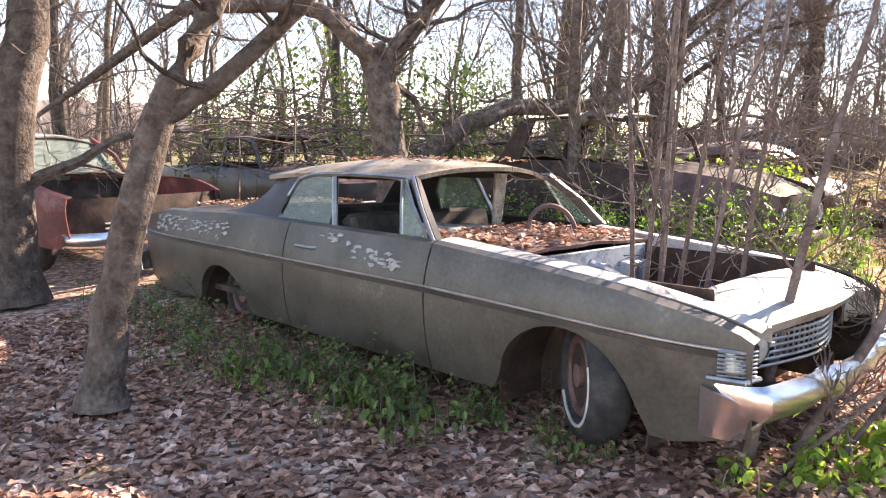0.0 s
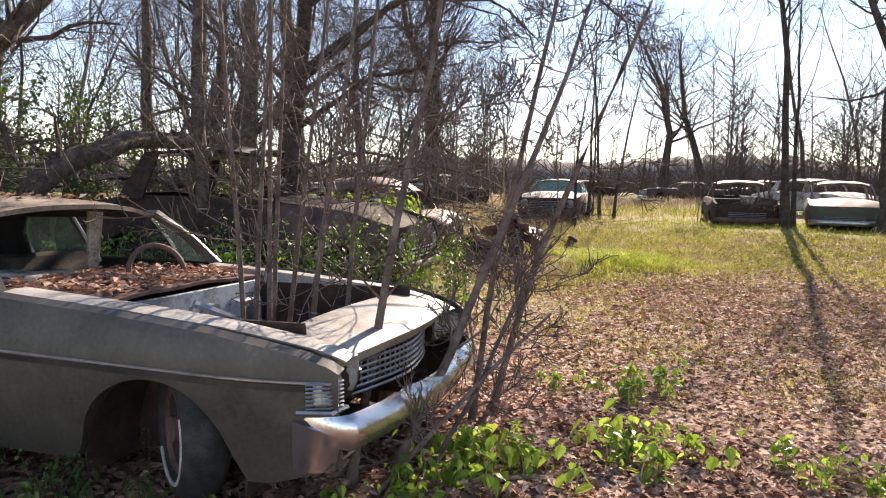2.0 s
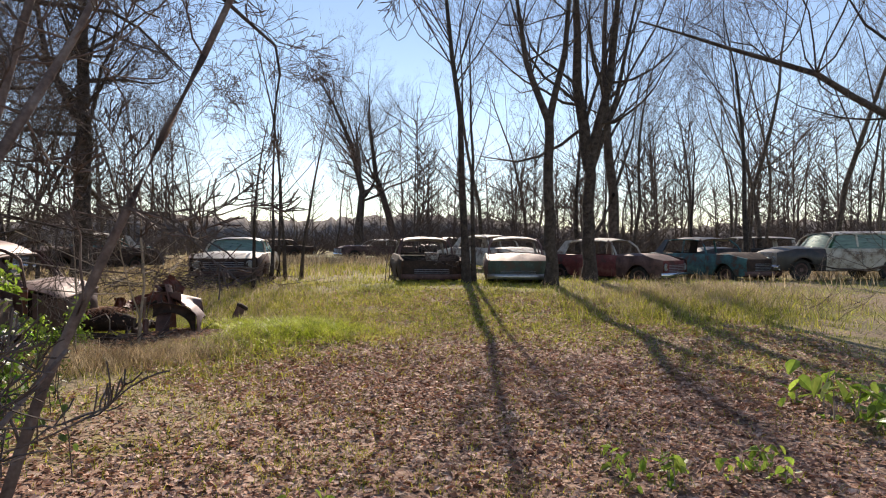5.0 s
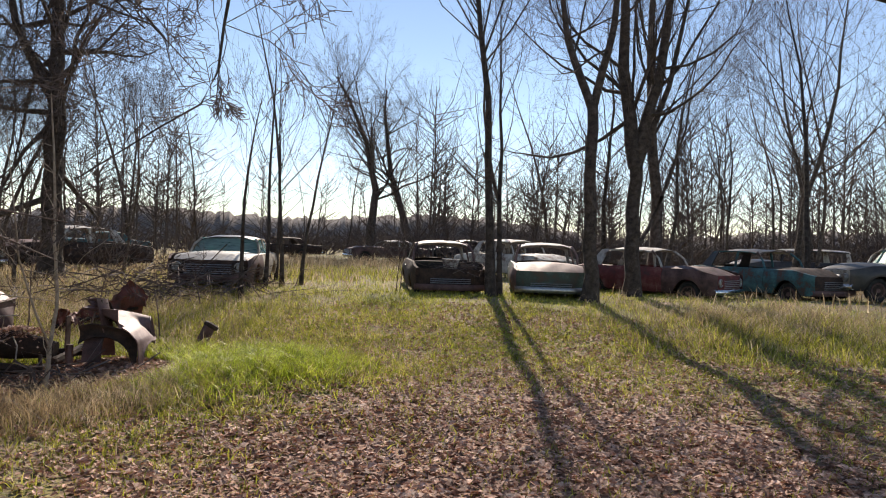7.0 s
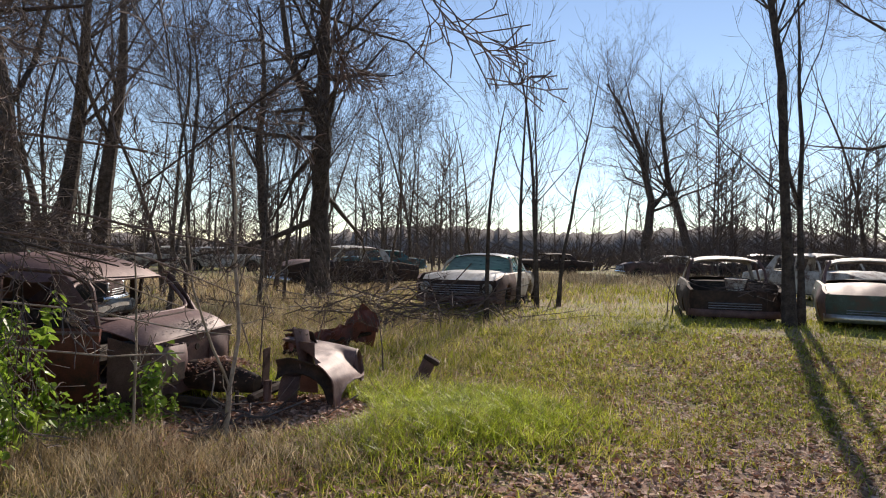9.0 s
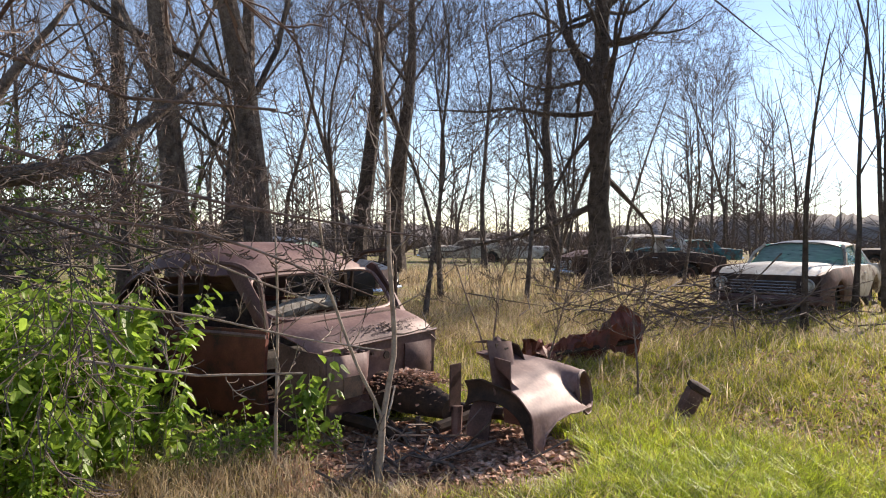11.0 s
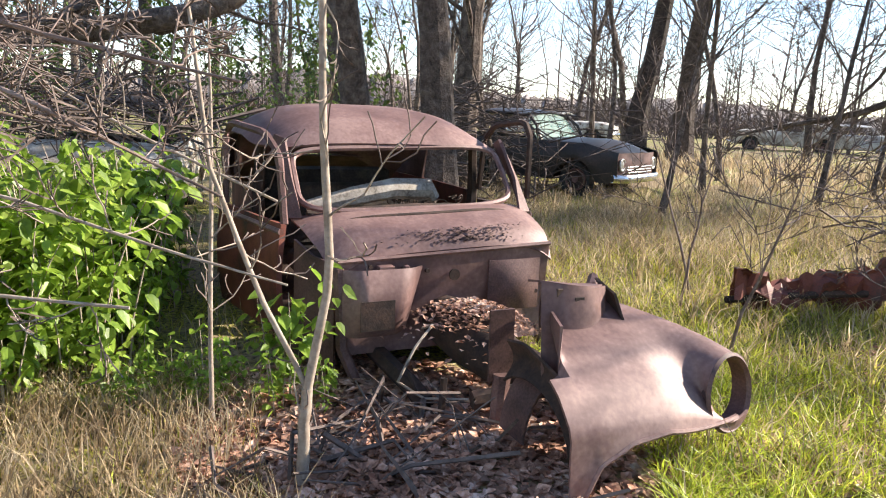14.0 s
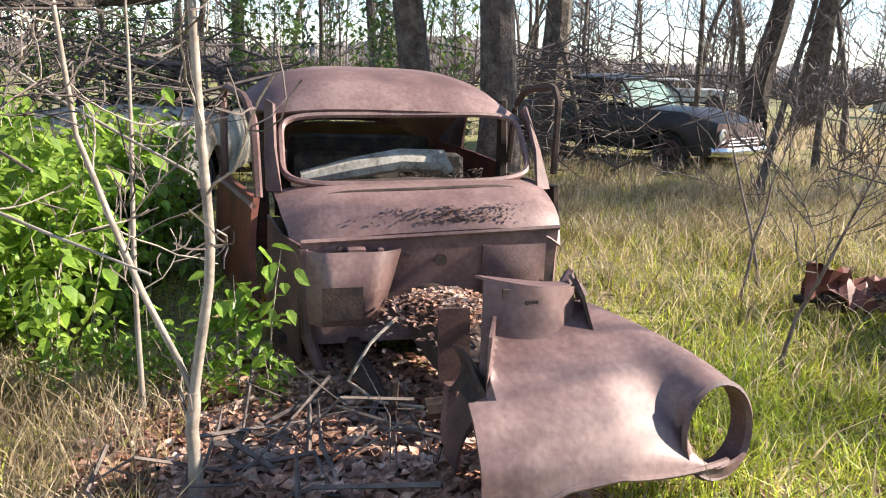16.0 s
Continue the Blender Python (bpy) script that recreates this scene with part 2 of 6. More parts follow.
class Bag:
    """Vertices and faces of one mesh."""

    def __init__(self):
        self.v, self.f = [], []

    def add(self, verts, faces):
        k = len(self.v)
        self.v.extend(tuple(map(float, p)) for p in verts)
        self.f.extend(tuple(i + k for i in f) for f in faces)
        return self

    def sheet(self, p, thick=0.0, wrap=False):
        """A grid p[i][j] of points, with a back side where thick is given."""
        p = np.asarray(p, float)
        a, b = p.shape[:2]
        ids = np.arange(a * b).reshape(a, b)
        nxt = np.roll(ids, -1, 1) if wrap else ids[:, 1:]
        cur = ids if wrap else ids[:, :-1]
        quads = np.stack([cur[:-1], nxt[:-1], nxt[1:], cur[1:]], -1).reshape(-1, 4)
        verts, faces = p.reshape(-1, 3), quads.tolist()
        if thick:
            n = np.cross(np.gradient(p, axis=0), np.gradient(p, axis=1))
            n /= np.linalg.norm(n, axis=-1, keepdims=True) + 1e-9
            verts = np.concatenate([verts, (p + n * thick).reshape(-1, 3)])
            faces += [[i + a * b for i in q[::-1]] for q in quads.tolist()]
            rim = [*ids[0, :], *ids[1:, -1], *ids[-1, -2::-1], *ids[-2:0:-1, 0]]
            for i, j in zip(rim, rim[1:] + rim[:1]):
                faces.append([j, i, i + a * b, j + a * b])
        return self.add(verts, faces)

    def tube(self, pts, radii, sides=6, caps=True):
        """A tapered tube along points."""
        pts = np.asarray(pts, float)
        radii = np.broadcast_to(np.asarray(radii, float), (len(pts),))
        d = np.gradient(pts, axis=0)
        d /= np.linalg.norm(d, axis=1, keepdims=True) + 1e-9
        up = np.where(np.abs(d[:, 2:3]) > 0.9, [[1.0, 0, 0]], [[0, 0, 1.0]])
        u = np.cross(d, up)
        u /= np.linalg.norm(u, axis=1, keepdims=True) + 1e-9
        w = np.cross(d, u)
        a = np.linspace(0, 2 * np.pi, sides, endpoint=False)
        ring = pts[:, None] + radii[:, None, None] * (np.cos(a)[None, :, None] * u[:, None] + np.sin(a)[None, :, None] * w[:, None])
        k, n = len(self.v), len(pts)
        self.sheet(ring, wrap=True)
        if caps:
            self.f += [tuple(range(k + sides - 1, k - 1, -1)), tuple(k + (n - 1) * sides + i for i in range(sides))]
        return self

    def box(self, c, size, turn=(0, 0, 0), bevel=0.0):
        x, y, z = (s / 2 for s in size)
        e = min(bevel or 0.12 * min(x, y, z) * 2, 0.45 * min(x, y))
        m = Euler([radians(t) for t in turn]).to_matrix()
        rows = []
        for zz, k in ((-z, e), (-z + e, 0), (z - e, 0), (z, e)):
            a, b, q = x - k, y - k, e
            rows.append([(a - q, -b, zz), (a, -b + q, zz), (a, b - q, zz), (a - q, b, zz), (-a + q, b, zz), (-a, b - q, zz), (-a, -b + q, zz), (-a + q, -b, zz)])
        rows = [[m @ Vector(p) + Vector(c) for p in r] for r in rows]
        k = len(self.v)
        self.sheet([[tuple(p) for p in r] for r in rows], wrap=True)
        self.f += [tuple(range(k + 7, k - 1, -1)), tuple(range(k + 24, k + 32))]
        return self

    def ring(self, c, axis, radius, thick, sides=20, flat=1.0, arc=(0, 360)):
        """A torus about an axis; flat squeezes it along the axis."""
        axis = Vector(axis).normalized()
        u = axis.orthogonal().normalized()
        w = axis.cross(u)
        rows = []
        a0, a1 = map(radians, arc)
        for i in range(sides + 1):
            a = a0 + (a1 - a0) * i / sides
            out = u * math.cos(a) + w * math.sin(a)
            rows.append([tuple(Vector(c) + out * (radius + thick * math.cos(b)) + axis * thick * flat * math.sin(b)) for b in np.linspace(0, 2 * np.pi, 10, endpoint=False)])
        return self.sheet(rows, wrap=True)

    def disc(self, c, axis, radius, depth=0.02, sides=18, dish=0.0):
        axis = Vector(axis).normalized()
        u = axis.orthogonal().normalized()
        w = axis.cross(u)
        rows = []
        for r, h in ((0.001, depth + dish), (radius * 0.5, depth + dish * 0.7), (radius, depth), (radius, -depth), (0.001, -depth)):
            rows.append([tuple(Vector(c) + (u * math.cos(a) + w * math.sin(a)) * r + axis * h) for a in np.linspace(0, 2 * np.pi, sides, endpoint=False)])
        return self.sheet(rows, wrap=True)


def part(name, bag, material, parent=None, label="", smooth=True, m=None):
    """One mesh object out of a Bag, under a thing or a part."""
    me = bpy.data.meshes.new(name)
    me.from_pydata(bag.v, [], bag.f)
    me.materials.append(material)
    if smooth:
        me.polygons.foreach_set("use_smooth", np.ones(len(me.polygons), bool))
        me.set_sharp_from_angle(angle=radians(38))
    me.update()
    ob = new(name, me)
    if parent:
        ob.parent = parent
    if m is not None:
        ob.matrix_basis = m
    if label:
        tagged(ob, label)
    return ob


def thing(name, m, label, category, group=""):
    ob = new(name)
    ob.matrix_basis = m
    ob.empty_display_size = 0.2
    return tagged(ob, label, category, group)


def share(name, source, parent, m):
    """A further object on an existing mesh."""
    ob = new(name, source.data)
    ob.parent = parent
    ob.matrix_basis = m
    return ob


def lerp(x, xs, ys):
    return np.interp(x, xs, ys)


# ---- ground ----
IMPALA = pose(0.762, 1.037, -0.053, -1.32, -1.35, -23.4)
OLD = pose(2.885, 10.474, 0, 0, 0, -20.3)


def blob(x, y, cx, cy, rx, ry, turn=0.0):
    """1 in the middle of an ellipse on the plan, 0 outside."""
    a = radians(turn)
    u, v = (x - cx) * math.cos(a) + (y - cy) * math.sin(a), -(x - cx) * math.sin(a) + (y - cy) * math.cos(a)
    return np.clip(1.35 - np.sqrt((u / rx) ** 2 + (v / ry) ** 2), 0, 0.7) / 0.7


def turf_at(x, y):
    """How grassy the ground is: 0 leaf litter, 1 turf."""
    g = 0.66 + 0 * x
    g = g - 0.62 * blob(x, y, -1.0, -0.5, 7.5, 5.0, -20) - 0.45 * blob(x, y, 6.6, 4.6, 4.2, 2.6, 62) - 0.3 * blob(x, y, 4.2, 1.6, 3.2, 2.6)
    g = g - 0.75 * blob(x, y, 3.65, 9.7, 1.2, 0.9) + 0.5 * blob(x, y, 5.2, 9.6, 1.6, 1.5) + 0.3 * blob(x, y, 14, 16.8, 5.5, 1.6, -4) + 0.2 * blob(x, y, 3, 15, 5, 6)
    return np.clip(g, 0, 1)


def rise_at(x, y):
    """The ground climbs gently beyond the clearing."""
    k = np.clip((0.5 * x + 0.866 * y - 12.0) / 8.0, 0, 1)
    return 0.3 * k * k * (3 - 2 * k)


def raised(m):
    """A pose lifted onto the climbing ground."""
    return Matrix.Translation((0, 0, float(rise_at(m.translation.x, m.translation.y)))) @ m


def height_at(x, y):
    return rise_at(x, y) + 0.035 * np.sin(0.9 * x + 0.6 * y) * np.cos(0.7 * y - 0.4 * x) + 0.12 * blob(x, y, 5.2, 9.8, 1.5, 1.5) - 0.015


def build_ground():
    near = np.concatenate([np.linspace(-40, -12, 29)[:-1], np.linspace(-12, 24, 101)[:-1], np.linspace(24, 64, 41)])
    axis = np.concatenate([[-900, -400, -200, -100, -60], near, [80, 120, 220, 420, 920]])
    gx, gy = np.meshgrid(axis, axis, indexing="ij")
    z = rise_at(gx, gy) + (height_at(gx, gy) - rise_at(gx, gy)) * (np.abs(gx - 8) < 60) * (np.abs(gy - 8) < 60)
    bag = Bag().sheet(np.stack([gx, gy, z], -1))
    ob = part("ground", bag, ground_material())
    at = ob.data.attributes.new("turf", "FLOAT", "POINT")
    at.data.foreach_set("value", turf_at(gx, gy).ravel().astype(np.float32))
    tagged(ob, "uneven ground of leaf litter and patchy autumn grass", "ground", kind="structure")


build_ground()

# ---- cars ----


def wheel(parent, c, radius=0.34, width=0.19, steer=0.0, white=False, flat=False, name="wheel"):
    """Tyre and rim as parts of a wheel."""
    m = pose(*c, 0, 0, steer)
    w = part(name, Bag().disc((0, 0, 0), (0, 1, 0), radius * 0.62, width * 0.32, 20, 0.0), RUST_DARK, parent, "rusted steel wheel", m=m)
    part("tyre", Bag().ring((0, 0, 0), (0, 1, 0), radius * 0.80, radius * 0.22, 28, width / 2 / (radius * 0.22)), TYRE, w, "cracked black tyre")
    if white:
        part("whitewall", Bag().ring((0, -width * 0.46, 0), (0, 1, 0), radius * 0.74, 0.010, 28, 1.0, (20, 190)), WHITEWALL, w, "yellowed whitewall band")
    part("rim", Bag().ring((0, -width * 0.30, 0), (0, 1, 0), radius * 0.55, 0.025, 20).disc((0, -width * 0.33, 0), (0, -1, 0), 0.06, 0.02, 12), RUST, w, "bare rusted rim")
    return w


def car_curves(s):
    """Half width, belt height and lower edge of a body along its length."""
    W, fr, re = s["width"] / 2, s["front"], s["rear"]

    def half(x):
        return W * (1 - 0.10 * np.clip((x - (fr - 0.6)) / 0.6, 0, 1) ** 2 - 0.13 * np.clip((re + 0.9 - x) / 0.9, 0, 1) ** 2)

    def belt(x):
        return lerp(x, [p[0] for p in s["belt"]], [p[1] for p in s["belt"]])

    def lower(x):
        b = s.get("low", 0.24) + 0.14 * np.clip((x - fr + 0.5) / 0.5, 0, 1) + 0.10 * np.clip((re + 0.7 - x) / 0.7, 0, 1)
        for ax, az in ((0.0, s.get("front_arch", 0.34)), (s["axle"], s.get("rear_arch", 0.34))):
            b = np.maximum(b, az + np.sqrt(np.maximum(s.get("arch", 0.40) ** 2 - (x - ax) ** 2, 0)) * (np.abs(x - ax) < s.get("arch", 0.40)))
        return np.minimum(b, belt(x) - 0.12)

    return half, belt, lower


def side_sheet(s, x0, x1, sgn, n=0):
    half, belt, lower = car_curves(s)
    n = n or max(6, int((x1 - x0) / s.get('step', 0.085)))
    xs = np.linspace(x0, x1, n)
    top, bot, hw = belt(xs), lower(xs), half(xs)
    crease = s.get("crease", 0.72)
    rows = [np.stack([xs, sgn * (hw - 0.09), bot + 0.01], -1)]
    for v in np.linspace(0, 1, 10):
        z = bot + (top - bot) * v
        tuck = np.where(z < crease, 0.085 * ((crease - z) / 0.5) ** 2, 0.075 * (np.maximum(z - crease, 0) / 0.28) ** 1.6)
        dent = 0.006 * np.sin(5.3 * xs + 2 * z) * np.sin(9 * z + 3.1 * xs) * s.get("dents", 2.0)
        rows.append(np.stack([xs, sgn * (hw - tuck + dent), z], -1))
    last = rows[-1].copy()
    last[:, 1] -= sgn * 0.05
    last[:, 2] += 0.012
    rows.append(last)
    p = np.stack(rows, 1)
    return p if sgn < 0 else p[:, ::-1]


def dome(x0, x1, half, z0, crown, nx=14, ny=13, nose=0.0, tail=0.0, power=2.5):
    """A crowned panel; half and z0 are functions of x."""
    rows = []
    for x in np.linspace(x0, x1, nx):
        u = (x - x0) / (x1 - x0)
        row = []
        for v in np.linspace(-1, 1, ny):
            z = z0(x) + crown * (1 - abs(v) ** power) - tail * (1 - u) ** 4 - nose * u**4
            row.append((x, v * half(x), z + 0.012 * math.sin(6 * x + 3 * v) * math.sin(5 * v + 2.2 * x) * (1 - v * v)))
        rows.append(row)
    return rows


def seat(parent, name, x, half, z=0.42, material=None):
    b = Bag().box((x, 0, z), (0.5, 2 * half, 0.2), (0, -6, 0), 0.05).box((x - 0.26, 0, z + 0.3), (0.16, 2 * half, 0.5), (0, -16, 0), 0.06)
    return part(name, b, material or INSIDE, parent, "torn dark bench seat")


def car(name, m, s, label, group="abandoned cars"):
    """A derelict car: panels, roof, pillars, seats, bumpers, lamps and wheels after the sizes in s."""
    t = thing(name, raised(m), label, "car", group)
    half, belt, lower = car_curves(s)
    fr, re, cowl, deck = s["front"], s["rear"], s["cowl"], s["deck"]
    xf, xr, zr, rw = s["roof_front"], s["roof_rear"], s["roof"], s["roof_half"]
    body, top, roof_mat = s["body"], s.get("top", s["body"]), s.get("roof_mat", s["body"])
    mid = s.get("split", (cowl + 0.02, cowl - 1.15))
    for sgn in (-1, 1):
        for nm, a, b in (("front_fender", mid[0], fr), ("door", mid[1], mid[0] - 0.012), ("rear_quarter", re, mid[1] - 0.012)):
            pn = part(nm, Bag().sheet(side_sheet(s, a, b, sgn), 0.012), s.get(nm, body), t)
            if nm == "door":
                hx = mid[1] + 0.16
                part("door_handle", Bag().tube([(hx - 0.08, sgn * (half(hx) + 0.01), belt(hx) - 0.13), (hx, sgn * (half(hx) + 0.025), belt(hx) - 0.125), (hx + 0.08, sgn * (half(hx) + 0.01), belt(hx) - 0.13)], 0.012), TRIM, pn, "dull chrome handle")
        if s.get("trim"):
            xs = np.linspace(re + 0.25, fr - 0.06, 40)
            zt = s["trim"]
            part("side_trim", Bag().tube([(x, sgn * (half(x) + 0.004), zt) for x in xs], 0.011, 5), TRIM, t, "dull bright side strip")
        part("windscreen_pillar", Bag().tube([(cowl - 0.02, sgn * (half(cowl) - 0.13), belt(cowl) - 0.02), ((cowl + xf) / 2 + 0.04, sgn * ((half(cowl) - 0.13 + rw) / 2 + 0.03), (belt(cowl) + zr) / 2 - 0.01), (xf - 0.02, sgn * rw, zr - 0.08)], [0.035, 0.03, 0.035], 6), s.get("pillar", body), t)
        part("roof_rail", Bag().tube([(x, sgn * (rw + 0.015), zr - 0.075 - 0.05 * abs((x - (xf + xr) / 2) / (xf - xr) * 2) ** 3) for x in np.linspace(xf, xr, 9)], 0.024, 6), s.get("pillar", body), t)
        if s.get("b_pillar"):
            bx = s["b_pillar"]
            part("door_pillar", Bag().box((bx, sgn * (half(bx) - 0.12 + rw) / 2, (belt(bx) + zr - 0.08) / 2), (0.07, 0.04, zr - belt(bx) - 0.02), (sgn * 14, 0, 0)), s.get("pillar", body), t)
        zb = belt(deck)
        pil = [[(deck - 0.10, sgn * (half(deck) - 0.14), zb - 0.02), (xr - 0.05, sgn * (rw - 0.02), zr - 0.10)], [(deck + s.get("c_width", 0.35), sgn * (half(deck) - 0.12), zb - 0.02), (xr + s.get("c_width", 0.35) * 0.7, sgn * (rw + 0.01), zr - 0.07)]]
        part("rear_pillar", Bag().sheet(pil, 0.03), s.get("rear_pillar", roof_mat), t)
        ly = sgn * (half(fr) - 0.2)
        if s.get("lamps", True):
            lamp = part("headlamp", Bag().ring((fr + 0.0, ly, s.get("lamp_z", 0.66)), (1, 0, 0), 0.10, 0.022, 18), TRIM, t, "dull chrome headlamp ring")
            part("lens", Bag().disc((fr - 0.015, ly, s.get("lamp_z", 0.66)), (1, 0, 0), 0.095, 0.01, 16, 0.03), LENS, lamp)
    if s.get("hood", True):
        part("bonnet", Bag().sheet(dome(cowl + 0.06, fr - 0.05, lambda x: half(x) - 0.13, lambda x: belt(x) - 0.005, 0.07, 16, 13, 0.08), 0.01), top, t)
    part("boot_lid", Bag().sheet(dome(re + 0.03, deck - 0.06, lambda x: half(x) - 0.13, lambda x: belt(x) - 0.005, 0.05, 10, 11, 0.0, 0.05), 0.01), top, t)
    part("cowl", Bag().sheet(dome(cowl - 0.16, cowl + 0.06, lambda x: half(x) - 0.11, lambda x: belt(x), 0.05, 5, 11), 0.01), top, t)
    part("roof", Bag().sheet(dome(xr - 0.1, xf + 0.03, lambda x: rw + 0.01, lambda x: zr - 0.09, 0.09, 16, 15, s.get("nose", 0.05), s.get("tail", 0.06), 3.2), 0.02), roof_mat, t, s.get("roof_label", ""))
    for nm, x, d in (("front_panel", fr, 1), ("rear_panel", re, -1)):
        hw, zt = float(half(x)), float(belt(x))
        part(nm, Bag().sheet([[(x + d * (0.05 - 0.12 * abs(v) ** 4 - 0.05 * abs(w - 0.6)), v * (hw - 0.01), 0.36 + (zt - 0.36) * w) for v in np.linspace(-1, 1, 15)] for w in np.linspace(0, 1, 6)], 0.015), s.get(nm, body), t)
        b = Bag().sheet([[(x + d * (0.15 - 0.22 * abs(v) ** 5 + 0.04 * math.cos(a)), v * (hw + 0.02), 0.42 + 0.075 * math.sin(a)) for v in np.linspace(-1, 1, 17)] for a in np.linspace(-2.2, 2.2, 7)], 0.01)
        part("front_bumper" if d > 0 else "rear_bumper", b, s.get("bumper", CHROME), t, "bent pitted chrome bumper")
    g = Bag()
    for i in range(s.get("bars", 5)):
        z = 0.52 + 0.05 * i
        g.tube([(fr + 0.055 - 0.02 * abs(v), v * (float(half(fr)) - 0.36), z) for v in np.linspace(-1, 1, 7)], 0.011, 5)
    part("grille", g, TRIM, t, "dull chrome grille bars")
    part("floor_pan", Bag().box(((cowl + deck) / 2, 0, 0.33), (cowl - deck + 0.5, s["width"] - 0.35, 0.06)), INSIDE, t)
    part("firewall", Bag().box((cowl - 0.12, 0, 0.62), (0.05, s["width"] - 0.3, 0.56)), s.get("firewall", INSIDE), t)
    for y in (-0.36, 0.36):
        part("chassis_rail", Bag().box(((fr + cowl) / 2 - 0.1, y, 0.36), (fr - cowl, 0.09, 0.14)), RUST_DARK, t)
    part("rear_frame", Bag().box(((re + deck) / 2, 0, 0.42), (deck - re - 0.1, 1.1, 0.2)), RUST_DARK, t)
    seat(t, "front_seat", cowl - 0.95, s["width"] / 2 - 0.3)
    seat(t, "rear_seat", deck + 0.55, s["width"] / 2 - 0.3)
    for gl in s.get("glass", ()):
        if gl == "windscreen":
            part("windscreen", Bag().sheet([[(cowl - 0.03 - 0.10 * v * v, v * (float(half(cowl)) - 0.16), float(belt(cowl)) + 0.02) for v in np.linspace(-1, 1, 9)], [(xf - 0.07 * v * v, v * (rw - 0.02), zr - 0.06) for v in np.linspace(-1, 1, 9)]], 0.005), s.get("glass_mat", GLASS), t)
        if gl == "rear":
            part("rear_window", Bag().sheet([[(deck + 0.03, v * (float(half(deck)) - 0.2), float(belt(deck)) + 0.01) for v in np.linspace(-1, 1, 7)], [(xr - 0.03, v * (rw - 0.05), zr - 0.07) for v in np.linspace(-1, 1, 7)]], 0.005), s.get("glass_mat", GLASS), t)
        if gl == "side":
            for sgn in (-1, 1):
                part("side_window", Bag().sheet([[(x, sgn * (float(half(x)) - 0.11), float(belt(x))) for x in np.linspace(deck + 0.4, cowl - 0.2, 8)], [(x, sgn * rw, zr - 0.09) for x in np.linspace(xr + 0.32, xf - 0.1, 8)]], 0.005), s.get("glass_mat", GLASS), t)
    for ax in (0.0, s["axle"]):
        for sgn in (-1, 1):
            if s.get("wheels", True):
                wheel(t, (ax, sgn * (s["width"] / 2 - 0.2), 0.34), steer=0 if sgn < 0 else 180)
    return t


FIFTIES = dict(width=1.92, front=0.82, rear=-4.2, axle=-2.95, belt=[(-4.3, 0.86), (-3.2, 1.0), (-1.0, 1.0), (0.2, 1.0), (0.85, 0.86)], cowl=-0.75, deck=-3.05, roof_front=-1.15, roof_rear=-2.75, roof=1.56, roof_half=0.70, b_pillar=-1.85, c_width=0.3, nose=0.06, tail=0.12, body=RUST)
SIXTIES = dict(width=1.98, front=0.9, rear=-4.4, axle=-3.02, belt=[(-4.5, 0.86), (-3.4, 0.93), (-1.0, 0.94), (0.4, 0.93), (0.95, 0.82)], cowl=-0.95, deck=-3.35, roof_front=-1.5, roof_rear=-2.95, roof=1.40, roof_half=0.70, b_pillar=-2.2, c_width=0.35, body=RUST)
WAGON = dict(FIFTIES, deck=-4.1, roof_rear=-3.95, c_width=0.2, tail=0.03)


